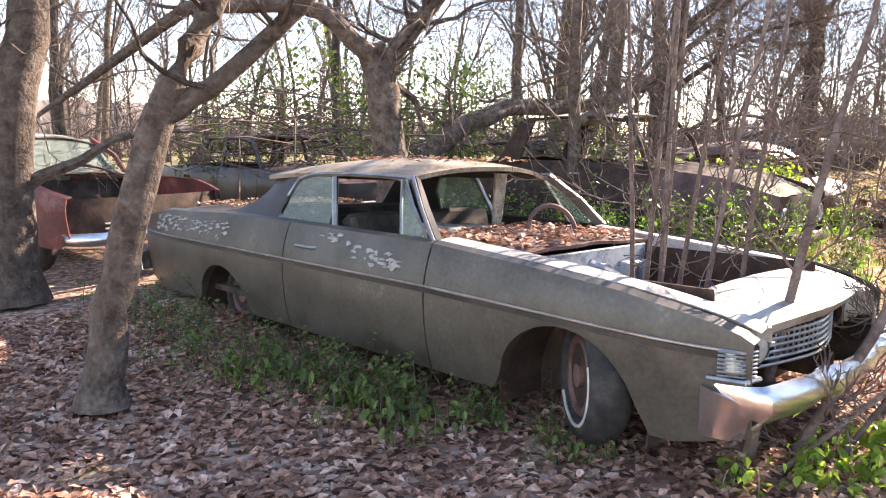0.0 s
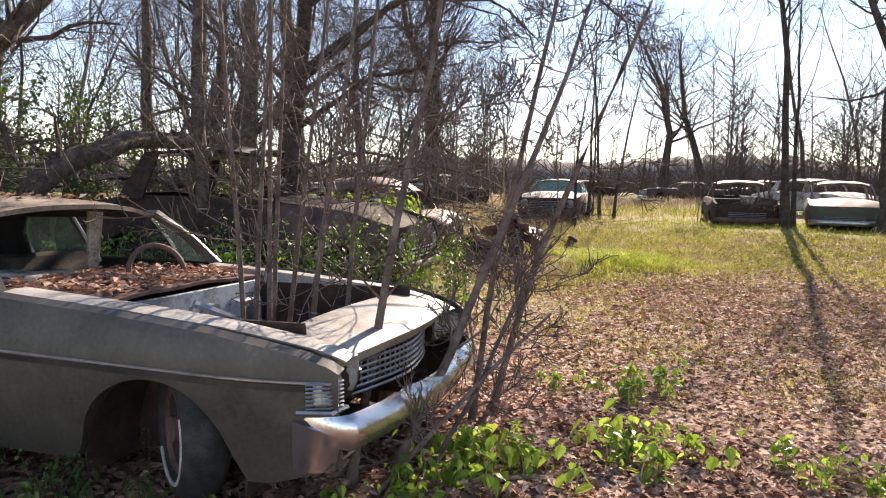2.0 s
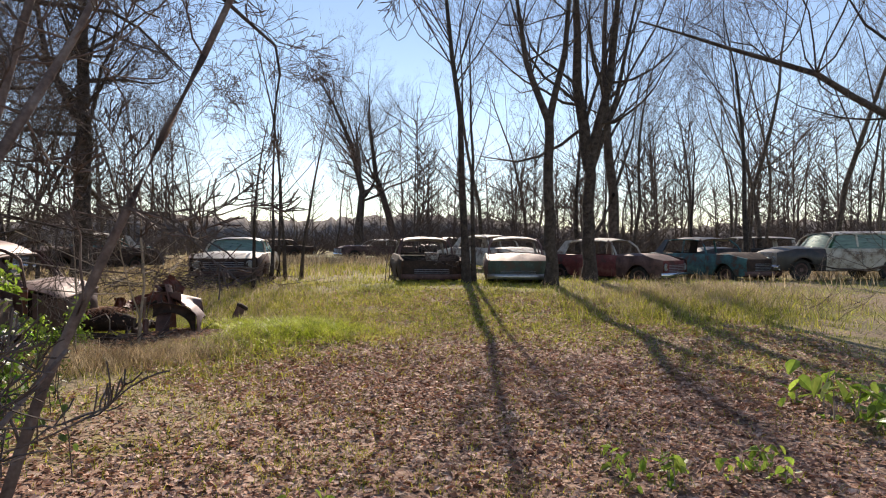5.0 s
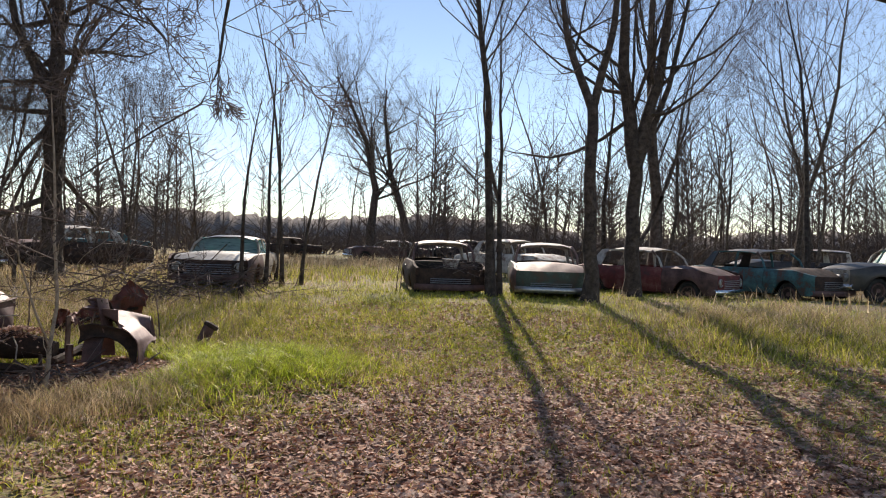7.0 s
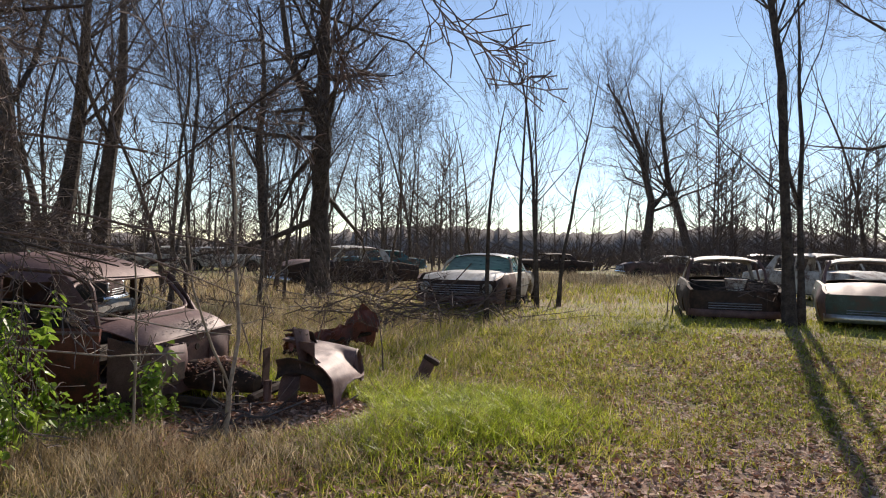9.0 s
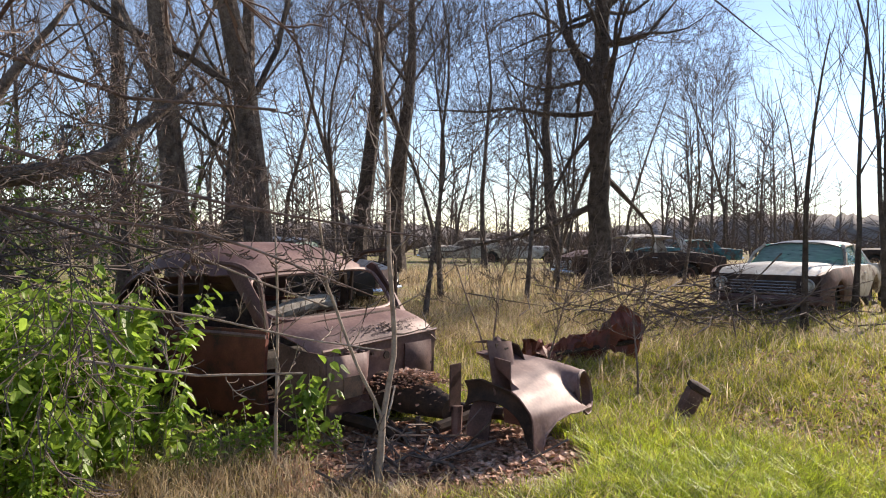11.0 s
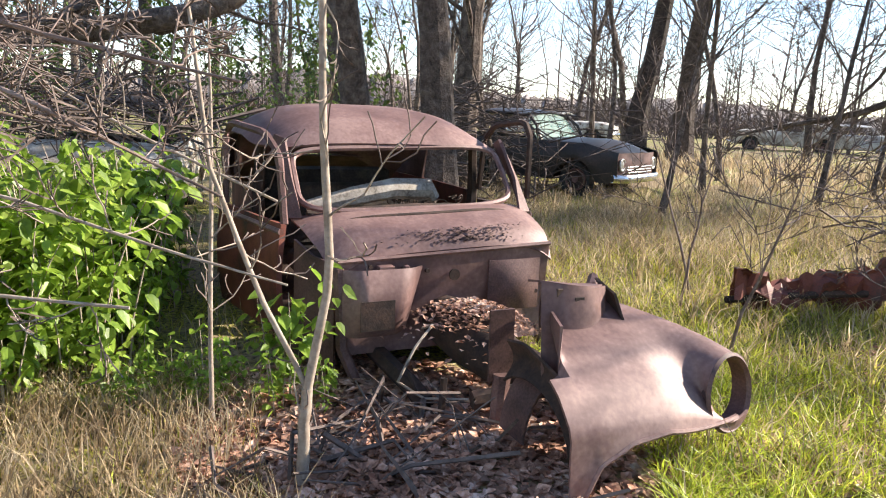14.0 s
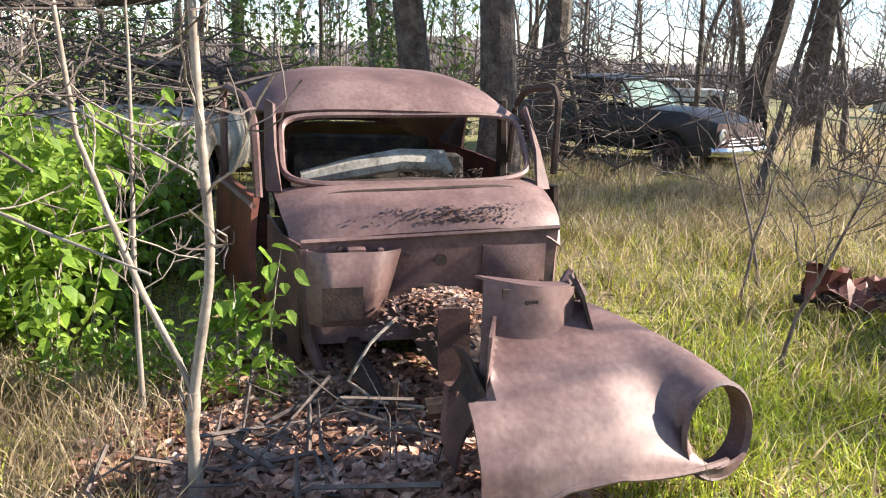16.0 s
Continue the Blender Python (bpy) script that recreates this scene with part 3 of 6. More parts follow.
def impala():
    """The near car: a long two-door hardtop with its bonnet gone and saplings in the engine bay."""
    s = dict(dents=0.6, width=2.03, front=0.9, rear=-5.1, axle=-3.4, low=0.19, rear_arch=0.16, arch=0.43, crease=0.70, step=0.045,
             front_arch=0.235, belt=[(-5.15, 0.87), (-4.5, 0.965), (-3.4, 0.995), (-2.3, 0.985), (-0.95, 0.965), (-0.27, 0.915), (0.3, 0.862), (0.53, 0.826), (0.72, 0.785), (0.84, 0.742), (0.9, 0.70)])
    half, belt, lower = car_curves(s)
    t = thing("car", IMPALA, "long faded grey-green hardtop car without bonnet, sunk in leaf litter", "car", "abandoned cars")
    for sgn in (-1, 1):
        for nm, a, b in (("front_fender", -0.935, 0.88), ("door", -2.42, -0.947), ("rear_quarter", -5.1, -2.432)):
            p = part(nm, Bag().sheet(side_sheet(s, a, b, sgn), 0.012), PAINT_GREY, t, "dull grey-green panel with scuffed pale patches" if nm == "door" else "")
            if nm == "door":
                part("door_handle", Bag().tube([(-2.29, sgn * 0.985, 0.845), (-2.26, sgn * 1.015, 0.845), (-2.06, sgn * 1.015, 0.845), (-2.03, sgn * 0.985, 0.845)], 0.012), TRIM, p, "dull chrome handle")
        xs = np.linspace(-4.9, 0.86, 60)
        part("side_trim", Bag().sheet([[(x, sgn * (half(x) + 0.017 + 0.006 * math.sin(a)), lerp(x, [-4.9, -0.94, 0.86], [0.758, 0.734, 0.684]) + 0.007 * math.cos(a)) for x in xs] for a in np.linspace(0, math.pi, 4)]), TRIM, t, "thin bright strip with dark groove")
        part("trim_groove", Bag().sheet([[(x, sgn * (half(x) + 0.015), lerp(x, [-4.9, -0.94, 0.86], [0.747, 0.723, 0.673]) - 0.026 * a) for x in xs] for a in (0, 1)], 0.003), PAINT_BLACK, t)
        # fender top, bleached, sunlight in its colour, rolled inwards beside the open engine bay
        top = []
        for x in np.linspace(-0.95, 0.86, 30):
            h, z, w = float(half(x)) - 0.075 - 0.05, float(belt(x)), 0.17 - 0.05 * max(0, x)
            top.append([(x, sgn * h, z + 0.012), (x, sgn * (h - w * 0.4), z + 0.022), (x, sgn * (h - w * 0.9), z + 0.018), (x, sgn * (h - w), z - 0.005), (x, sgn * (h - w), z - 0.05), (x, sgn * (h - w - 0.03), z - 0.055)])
        part("fender_top", Bag().sheet(top, 0.008), PAINT_TOP, t, "bleached fender top with sunlight painted in")
        part("inner_fender", Bag().sheet([[(x, sgn * (0.68 - 0.12 * w), 0.88 - 0.5 * w) for x in np.linspace(-0.55, 0.6, 8)] for w in np.linspace(0, 1, 4)], 0.01), RUST_DARK, t)
        # corner lamp, headlamps in their dark housing
        lamp = part("corner_lamp", Bag().box((0.80, sgn * 0.905, 0.635), (0.11, 0.11, 0.125), (0, -12, sgn * 38), 0.02), LENS, t, "ribbed clear corner lamp")
        for i in range(7):
            z = 0.582 + 0.017 * i
            part("rib", Bag().tube([(0.880, sgn * 0.87, z), (0.855, sgn * 0.945, z), (0.765, sgn * 0.987, z)], 0.005, 4), TRIM, lamp)
        part("lamp_bezel", Bag().tube([(0.885, sgn * 0.845, 0.565), (0.865, sgn * 0.955, 0.565), (0.725, sgn * 0.99, 0.565)], 0.012, 6), TRIM, lamp, "bright lamp surround")
        for ax, az in ((0.0, 0.235), (-3.4, 0.16)):
            part("wheel_house", Bag().sheet([[(ax + 0.435 * math.cos(b), sgn * y, az + 0.435 * math.sin(b)) for b in np.linspace(-0.2, math.pi + 0.2, 18)] for y in (0.92, 0.75, 0.56)], 0.01).sheet([[(ax + 0.435 * r * math.cos(b), sgn * 0.56, az + 0.435 * r * math.sin(b)) for b in np.linspace(-0.2, math.pi + 0.2, 18)] for r in (0.02, 1.0)], 0.01), RUST_DARK, t)
        house = part("lamp_housing", Bag().sheet([[(0.80 - 0.10 * abs(w - 0.5), sgn * (0.55 + 0.30 * u), 0.54 + 0.18 * w) for u in np.linspace(0, 1, 6)] for w in np.linspace(0, 1, 6)], 0.02), RUST_DARK, t)
        for y in (0.62, 0.78):
            part("headlamp", Bag().disc((0.79, sgn * y, 0.635), (1, 0, 0), 0.065, 0.01, 16, 0.025), LENS, house, "clouded round headlamp")
        part("side_marker", Bag().box((0.47, sgn * (float(half(0.47)) - 0.012), 0.55), (0.09, 0.02, 0.045)), RUST_RED, t, "small faded side marker")
        part("windscreen_pillar", Bag().sheet([[(-0.955, sgn * 0.90, 0.965), (-1.15, sgn * 0.83, 1.17), (-1.36, sgn * 0.70, 1.345)], [(-1.03, sgn * 0.87, 0.965), (-1.23, sgn * 0.80, 1.17), (-1.45, sgn * 0.69, 1.345)]], 0.04), PAINT_GREY, t)
        part("pillar_trim", Bag().tube([(-0.97, sgn * 0.915, 0.97), (-1.16, sgn * 0.845, 1.17), (-1.375, sgn * 0.715, 1.345)], 0.013, 5).tube([(-1.04, sgn * 0.90, 0.975), (-1.24, sgn * 0.83, 1.17), (-1.44, sgn * 0.715, 1.33)], 0.010, 5), TRIM, t, "bright windscreen trim")
        part("roof_rail", Bag().tube([(-1.38, sgn * 0.715, 1.335), (-1.9, sgn * 0.735, 1.35), (-2.4, sgn * 0.735, 1.343), (-2.60, sgn * 0.745, 1.30), (-2.69, sgn * 0.79, 1.17), (-2.70, sgn * 0.87, 1.0)], 0.016, 6), TRIM, t, "bright window surround")
        # rear pillar of dark vinyl, vent and rear quarter glass, window post
        pil = [[(-2.69, sgn * 0.88, 1.0), (-2.69, sgn * 0.80, 1.14), (-2.64, sgn * 0.75, 1.27), (-2.50, sgn * 0.72, 1.352)],
               [(-2.98, sgn * 0.875, 1.0), (-2.92, sgn * 0.80, 1.12), (-2.83, sgn * 0.74, 1.25), (-2.72, sgn * 0.70, 1.348)],
               [(-3.30, sgn * 0.865, 0.998), (-3.20, sgn * 0.79, 1.09), (-3.08, sgn * 0.72, 1.20), (-2.95, sgn * 0.66, 1.33)],
               [(-3.62, sgn * 0.85, 0.993), (-3.44, sgn * 0.77, 1.04), (-3.28, sgn * 0.69, 1.12), (-3.06, sgn * 0.62, 1.29)]]
        part("rear_pillar", Bag().sheet(pil, 0.02), PAINT_BLACK, t, "dark vinyl rear roof pillar")
        quarter = [[(-2.675, sgn * 0.87, 1.0), (-2.665, sgn * 0.79, 1.14), (-2.61, sgn * 0.745, 1.27), (-2.50, sgn * 0.73, 1.325)], [(-2.06, sgn * 0.87, 0.985), (-2.10, sgn * 0.81, 1.10), (-2.15, sgn * 0.75, 1.24), (-2.18, sgn * 0.735, 1.32)]]
        part("rear_quarter_window", Bag().sheet(quarter, 0.005), GLASS, t, "dusty green rear quarter glass")
        part("vent_window", Bag().sheet([[(-1.05, sgn * 0.885, 0.985), (-1.23, sgn * 0.83, 1.15), (-1.42, sgn * 0.735, 1.30)], [(-1.285, sgn * 0.885, 0.985), (-1.36, sgn * 0.82, 1.15), (-1.44, sgn * 0.735, 1.31)]], 0.005), GLASS, t, "small triangular vent glass")
        part("vent_frame", Bag().tube([(-1.285, sgn * 0.89, 0.98), (-1.36, sgn * 0.825, 1.15), (-1.445, sgn * 0.74, 1.32)], 0.012, 5), TRIM, t)
        part("window_post", Bag().tube([(-2.02, sgn * 0.85, 0.96), (-2.09, sgn * 0.80, 1.12), (-2.17, sgn * 0.735, 1.32)], 0.022, 6), TRIM, t)
    roof = []
    for x in np.linspace(-3.08, -1.31, 18):
        u = (x + 3.08) / 1.77
        row = []
        for v in np.linspace(-1, 1, 17):
            xx = x - (0.10 * v * v if u > 0.9 else 0)
            row.append((xx, v * (0.74 - 0.05 * abs(u - 0.5)), 1.335 + 0.105 * (1 - abs(v) ** 2.6) * (0.75 + 0.25 * math.sin(math.pi * u)) - 0.05 * (1 - u) ** 3 - 0.035 * u**6))
        roof.append(row)
    part("roof", Bag().sheet(roof, 0.03), ROOF_TAN, t, "bleached tan roof with peeling edges")
    part("roof_lining", Bag().sheet([[(x, v * 0.66, 1.31 + 0.06 * (1 - v * v)) for v in np.linspace(-1, 1, 7)] for x in np.linspace(-2.95, -1.45, 6)]), INSIDE, t)
    part("boot_lid", Bag().sheet(dome(-5.07, -3.60, lambda x: float(half(x)) - 0.14, lambda x: float(belt(x)), 0.05, 12, 13, 0, 0.06), 0.012), PAINT_GREY, t)
    part("rear_shelf", Bag().sheet(dome(-3.62, -2.75, lambda x: float(half(x)) - 0.16, lambda x: float(belt(x)) - 0.01, 0.01, 6, 9), 0.012), INSIDE, t)
    part("cowl", Bag().sheet(dome(-1.50, -0.50, lambda x: float(half(x)) - 0.26, lambda x: 0.915, 0.035, 12, 13, 0.02), 0.02), RUST, t, "cowl and dash top under leaf litter")
    part("firewall", Bag().box((-0.42, 0, 0.62), (0.04, 1.32, 0.52)).disc((-0.385, 0.1, 0.70), (1, 0, 0), 0.09, 0.03).box((-0.37, 0.45, 0.68), (0.08, 0.26, 0.2)).box((-0.36, -0.35, 0.60), (0.06, 0.2, 0.14)).tube([(-0.35, -0.1, 0.82), (-0.2, 0.1, 0.7), (-0.3, 0.3, 0.6)], 0.025), PAINT_BLUE, t, "pale blue firewall with brackets", m=pose(-0.09, 0, 0.02))
    part("engine_bay_floor", Bag().sheet([[(x, y, 0.53 + 0.05 * math.sin(7 * x + 3 * y)) for y in np.linspace(-0.62, 0.62, 9)] for x in np.linspace(-0.5, 0.56, 9)], 0.03), RUST_DARK, t)
    part("core_support", Bag().box((0.52, 0, 0.73), (0.06, 1.3, 0.10)).box((0.52, 0.5, 0.55), (0.05, 0.12, 0.4)).box((0.52, -0.5, 0.55), (0.05, 0.12, 0.4)), RUST_DARK, t)
    # header panel shares the pale tone that has sunlight painted in
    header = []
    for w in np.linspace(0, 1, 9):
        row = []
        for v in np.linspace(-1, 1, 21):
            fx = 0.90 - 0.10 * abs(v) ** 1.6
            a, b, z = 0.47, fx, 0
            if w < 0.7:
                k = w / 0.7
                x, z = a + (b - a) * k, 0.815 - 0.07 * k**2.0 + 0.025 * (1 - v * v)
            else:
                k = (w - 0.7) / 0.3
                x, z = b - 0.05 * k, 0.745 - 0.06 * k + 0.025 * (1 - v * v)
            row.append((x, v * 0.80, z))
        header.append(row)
    part("header_panel", Bag().sheet(header, 0.012), PAINT_TOP, t, "bleached panel over the grille with sunlight painted in")
    grille = Bag()
    for i in range(6):
        z = 0.52 + 0.03 * i
        grille.tube([(0.845 - 0.10 * abs(v) ** 1.6, v * 0.53, z) for v in np.linspace(-1, 1, 13)], 0.008, 5)
    g = part("grille", grille, TRIM, t, "dull silver grille of thin bars")
    up = Bag()
    for v in np.linspace(-1, 1, 23):
        up.tube([(0.835 - 0.10 * abs(v) ** 1.6, v * 0.53, 0.54), (0.835 - 0.10 * abs(v) ** 1.6, v * 0.53, 0.68)], 0.005, 4)
    part("grille_upright", up, TRIM, g)
    part("grille_shadow_panel", Bag().sheet([[(0.76 - 0.10 * abs(v) ** 1.6, v * 0.55, 0.50 + 0.25 * w) for v in np.linspace(-1, 1, 9)] for w in (0, 1)], 0.01), RUST_DARK, t)
    bumper = []
    for a in np.linspace(-1, 1, 11):
        row = []
        for v in np.linspace(-1, 1, 49):
            k, q = max(0.0, abs(v) - 0.86) / 0.14, min(abs(v), 0.86) / 0.86
            y = 0.90 * q + 0.06 * math.sin(k * math.pi / 2)
            x = 1.02 - 0.09 * q * q - 0.03 * math.exp(-((q - 0.45) / 0.08) ** 2) - 0.20 * k**1.4
            row.append((x + 0.045 * (1 - a * a), math.copysign(y, v), 0.465 + 0.08 * a * (1 - 0.45 * k) + 0.01 * q + 0.02 * k))
        bumper.append(row)
    bm = part("front_bumper", Bag().sheet(bumper, 0.012), CHROME, t, "chrome bumper with pitted, bent wings")
    part("bumper_slot", Bag().box((0.93, 0, 0.41), (0.03, 0.9, 0.05)), RUST_DARK, bm)
    for sgn in (-1, 1):
        part("bumper_wing", Bag().sheet([[(0.90 - (0.20 - 0.04 * w) * u - 0.05 * w, sgn * (0.93 + 0.06 * math.sin(1.5 * u) - 0.03 * w), 0.46 - 0.16 * w + 0.07 * u * (1 - w)) for u in np.linspace(0, 1, 8)] for w in np.linspace(0, 1, 6)], 0.012), CHROME, bm, "tarnished lower bumper wing")
        part("valance", Bag().sheet([[(0.86 - 0.1 * w, sgn * (0.2 + 0.72 * u), 0.33 - 0.06 * w) for u in np.linspace(0, 1, 6)] for w in np.linspace(0, 1, 3)], 0.01), PAINT_GREY, t)
    part("rear_panel", Bag().sheet([[(-5.09 - 0.04 * math.sin(3 * w), v * 0.86, 0.40 + 0.46 * w) for v in np.linspace(-1, 1, 9)] for w in np.linspace(0, 1, 5)], 0.015), PAINT_GREY, t)
    part("rear_bumper", Bag().sheet([[(-5.17 + 0.1 * abs(v) ** 5 + 0.03 * a * a, v * 0.97, 0.44 + 0.09 * a) for v in np.linspace(-1, 1, 15)] for a in np.linspace(-1, 1, 5)], 0.01), CHROME, t, "chrome rear bumper")
    part("floor_pan", Bag().box((-2.3, 0, 0.34), (3.2, 1.7, 0.06)), INSIDE, t)
    part("chassis", Bag().box((0.0, 0.4, 0.36), (1.6, 0.1, 0.14)).box((0.0, -0.4, 0.36), (1.6, 0.1, 0.14)).box((0, 0, 0.34), (0.14, 1.3, 0.1)), RUST_DARK, t)
    part("door_lining", Bag().box((-1.68, -0.87, 0.66), (1.3, 0.04, 0.5)), INSIDE, t)
    part("door_lining", Bag().box((-1.68, 0.87, 0.66), (1.3, 0.04, 0.5)), INSIDE, t)
    seat(t, "front_seat", -1.75, 0.72, 0.52)
    seat(t, "rear_seat", -2.62, 0.70, 0.52)
    part("seat_stuffing", Bag().box((-1.52, -0.30, 0.96), (0.34, 0.3, 0.09), (0, 4, 20), 0.03).box((-1.55, 0.02, 0.95), (0.3, 0.22, 0.07), (0, 0, -10), 0.03), SEAT_PALE, t, "striped pale seat stuffing")
    sw = part("steering_wheel", Bag().ring((-1.0, 0.27, 0.97), (0.84, -0.42, 0.3), 0.18, 0.017, 26, 1.0, (-60, 230)), RUST, t, "broken rusty steering wheel rim")
    part("spoke", Bag().tube([(-1.08, 0.38, 0.84), (-1.0, 0.27, 0.92), (-0.95, 0.16, 0.99)], 0.014, 6), RUST, sw)
    part("steering_column", Bag().tube([(-1.0, 0.27, 0.92), (-0.70, 0.30, 0.80)], 0.022, 8), RUST, t)
    part("centre_post", Bag().tube([(-1.44, 0.22, 1.36), (-1.46, 0.2, 0.93)], [0.05, 0.035], 8), SEAT_PALE, t, "hanging strip of roof lining")
    wheel(t, (0.06, -0.79, 0.385), 0.335, 0.21, -40, True)
    wheel(t, (0.0, 0.78, 0.37), 0.32, 0.2, 150, False)
    wheel(t, (-3.4, -0.72, 0.30), 0.29, 0.2, 0)
    wheel(t, (-3.4, 0.72, 0.30), 0.29, 0.2, 180)
    # leaf litter lying on cowl, boot and in the engine bay
    rng = np.random.default_rng(5)
    for nm, n, x0, x1, y0, y1, z in (("leaf_litter", 1000, -1.45, -0.52, -0.64, 0.64, 0.955), ("leaf_litter", 450, -4.3, -3.62, -0.75, 0.6, 1.03), ("leaf_litter", 900, -0.45, 0.5, -0.6, 0.6, 0.575), ("leaf_litter", 160, -2.9, -1.4, -0.5, 0.5, 1.44)):
        b = Bag()
        for _ in range(n):
            x, y = rng.uniform(x0, x1), rng.uniform(y0, y1)
            leaf(b, (x, y, z + rng.uniform(0, 0.035)), rng, rng.uniform(0.035, 0.075))
        tagged(part(nm, b, LITTER, t, "dry fallen leaves", smooth=False), kind="stuff")
    # peeled pale primer above the side strip
    for x0, x1, z0, z1, n in ((-1.62, -1.15, 0.80, 0.90, 34), (-4.7, -3.2, 0.80, 0.93, 90), (-2.0, -1.7, 0.90, 0.955, 12)):
        b = Bag()
        for _ in range(n):
            x, z = rng.uniform(x0, x1), rng.uniform(z0, z1)
            y = -(float(half(x)) - 0.075 * (max(z - 0.70, 0) / 0.28) ** 1.6 + 0.020)
            w, h = rng.uniform(0.012, 0.06), rng.uniform(0.006, 0.022)
            a = np.sort(rng.uniform(0, 6.283, 7))
            rim = [(x + w * math.cos(q) * rng.uniform(0.5, 1), y + 0.25 * h * math.sin(q), z + h * math.sin(q) * rng.uniform(0.5, 1)) for q in a]
            b.add([(p[0], p[1], p[2]) for p in rim] + [(p[0], p[1] + 0.016, p[2]) for p in rim], [tuple(range(7)), *[(i, i + 7, (i + 1) % 7 + 7, (i + 1) % 7) for i in range(7)]])
        tagged(part("peeled_patch", b, PRIMER, t, "peeled patch of pale primer", smooth=False), kind="stuff")
    return t


def leaf(b, c, rng, size, tilt=0.5, up=0.0):
    """One pointed leaf, folded along its rib."""
    a = rng.uniform(0, 6.283)
    d = np.array([math.cos(a), math.sin(a), rng.uniform(-tilt, tilt) + up])
    d /= np.linalg.norm(d)
    s = np.cross(d, (0, 0, 1.0)) + rng.normal(0, 0.35 * tilt, 3)
    s /= np.linalg.norm(s) + 1e-6
    c = np.asarray(c, float)
    lift = np.array([0, 0, size * rng.uniform(0.05, 0.25)])
    p = [c - d * size * 0.5, c + s * size * 0.35 + lift, c + d * size * 0.55, c - s * size * 0.35 + lift]
    k = len(b.v)
    b.v.extend(map(tuple, p))
    b.f += [(k, k + 1, k + 2), (k, k + 2, k + 3)]


def broad_leaf(b, c, rng, size, droop=0.8):
    """One ovate leaf hanging from its stalk, folded along its rib."""
    a = rng.uniform(0, 6.283)
    d = np.array([math.cos(a), math.sin(a), -rng.uniform(0.1, 2.0) * droop])
    d /= np.linalg.norm(d)
    s = np.cross(d, (0, 0, 1.0)) + rng.normal(0, 0.25, 3)
    s /= np.linalg.norm(s) + 1e-6
    n = np.cross(s, d) * size * rng.uniform(0.03, 0.14)
    c = np.asarray(c, float)
    p = [c, c + d * size]
    for g in (1, -1):
        p += [c + d * size * 0.12 + g * s * size * 0.25 + n, c + d * size * 0.42 + g * s * size * 0.36 + n * 1.3, c + d * size * 0.75 + g * s * size * 0.2 + n]
    k = len(b.v)
    b.v.extend(map(tuple, p))
    b.f += [(k, k + 2, k + 3, k + 4, k + 1), (k, k + 1, k + 7, k + 6, k + 5)]


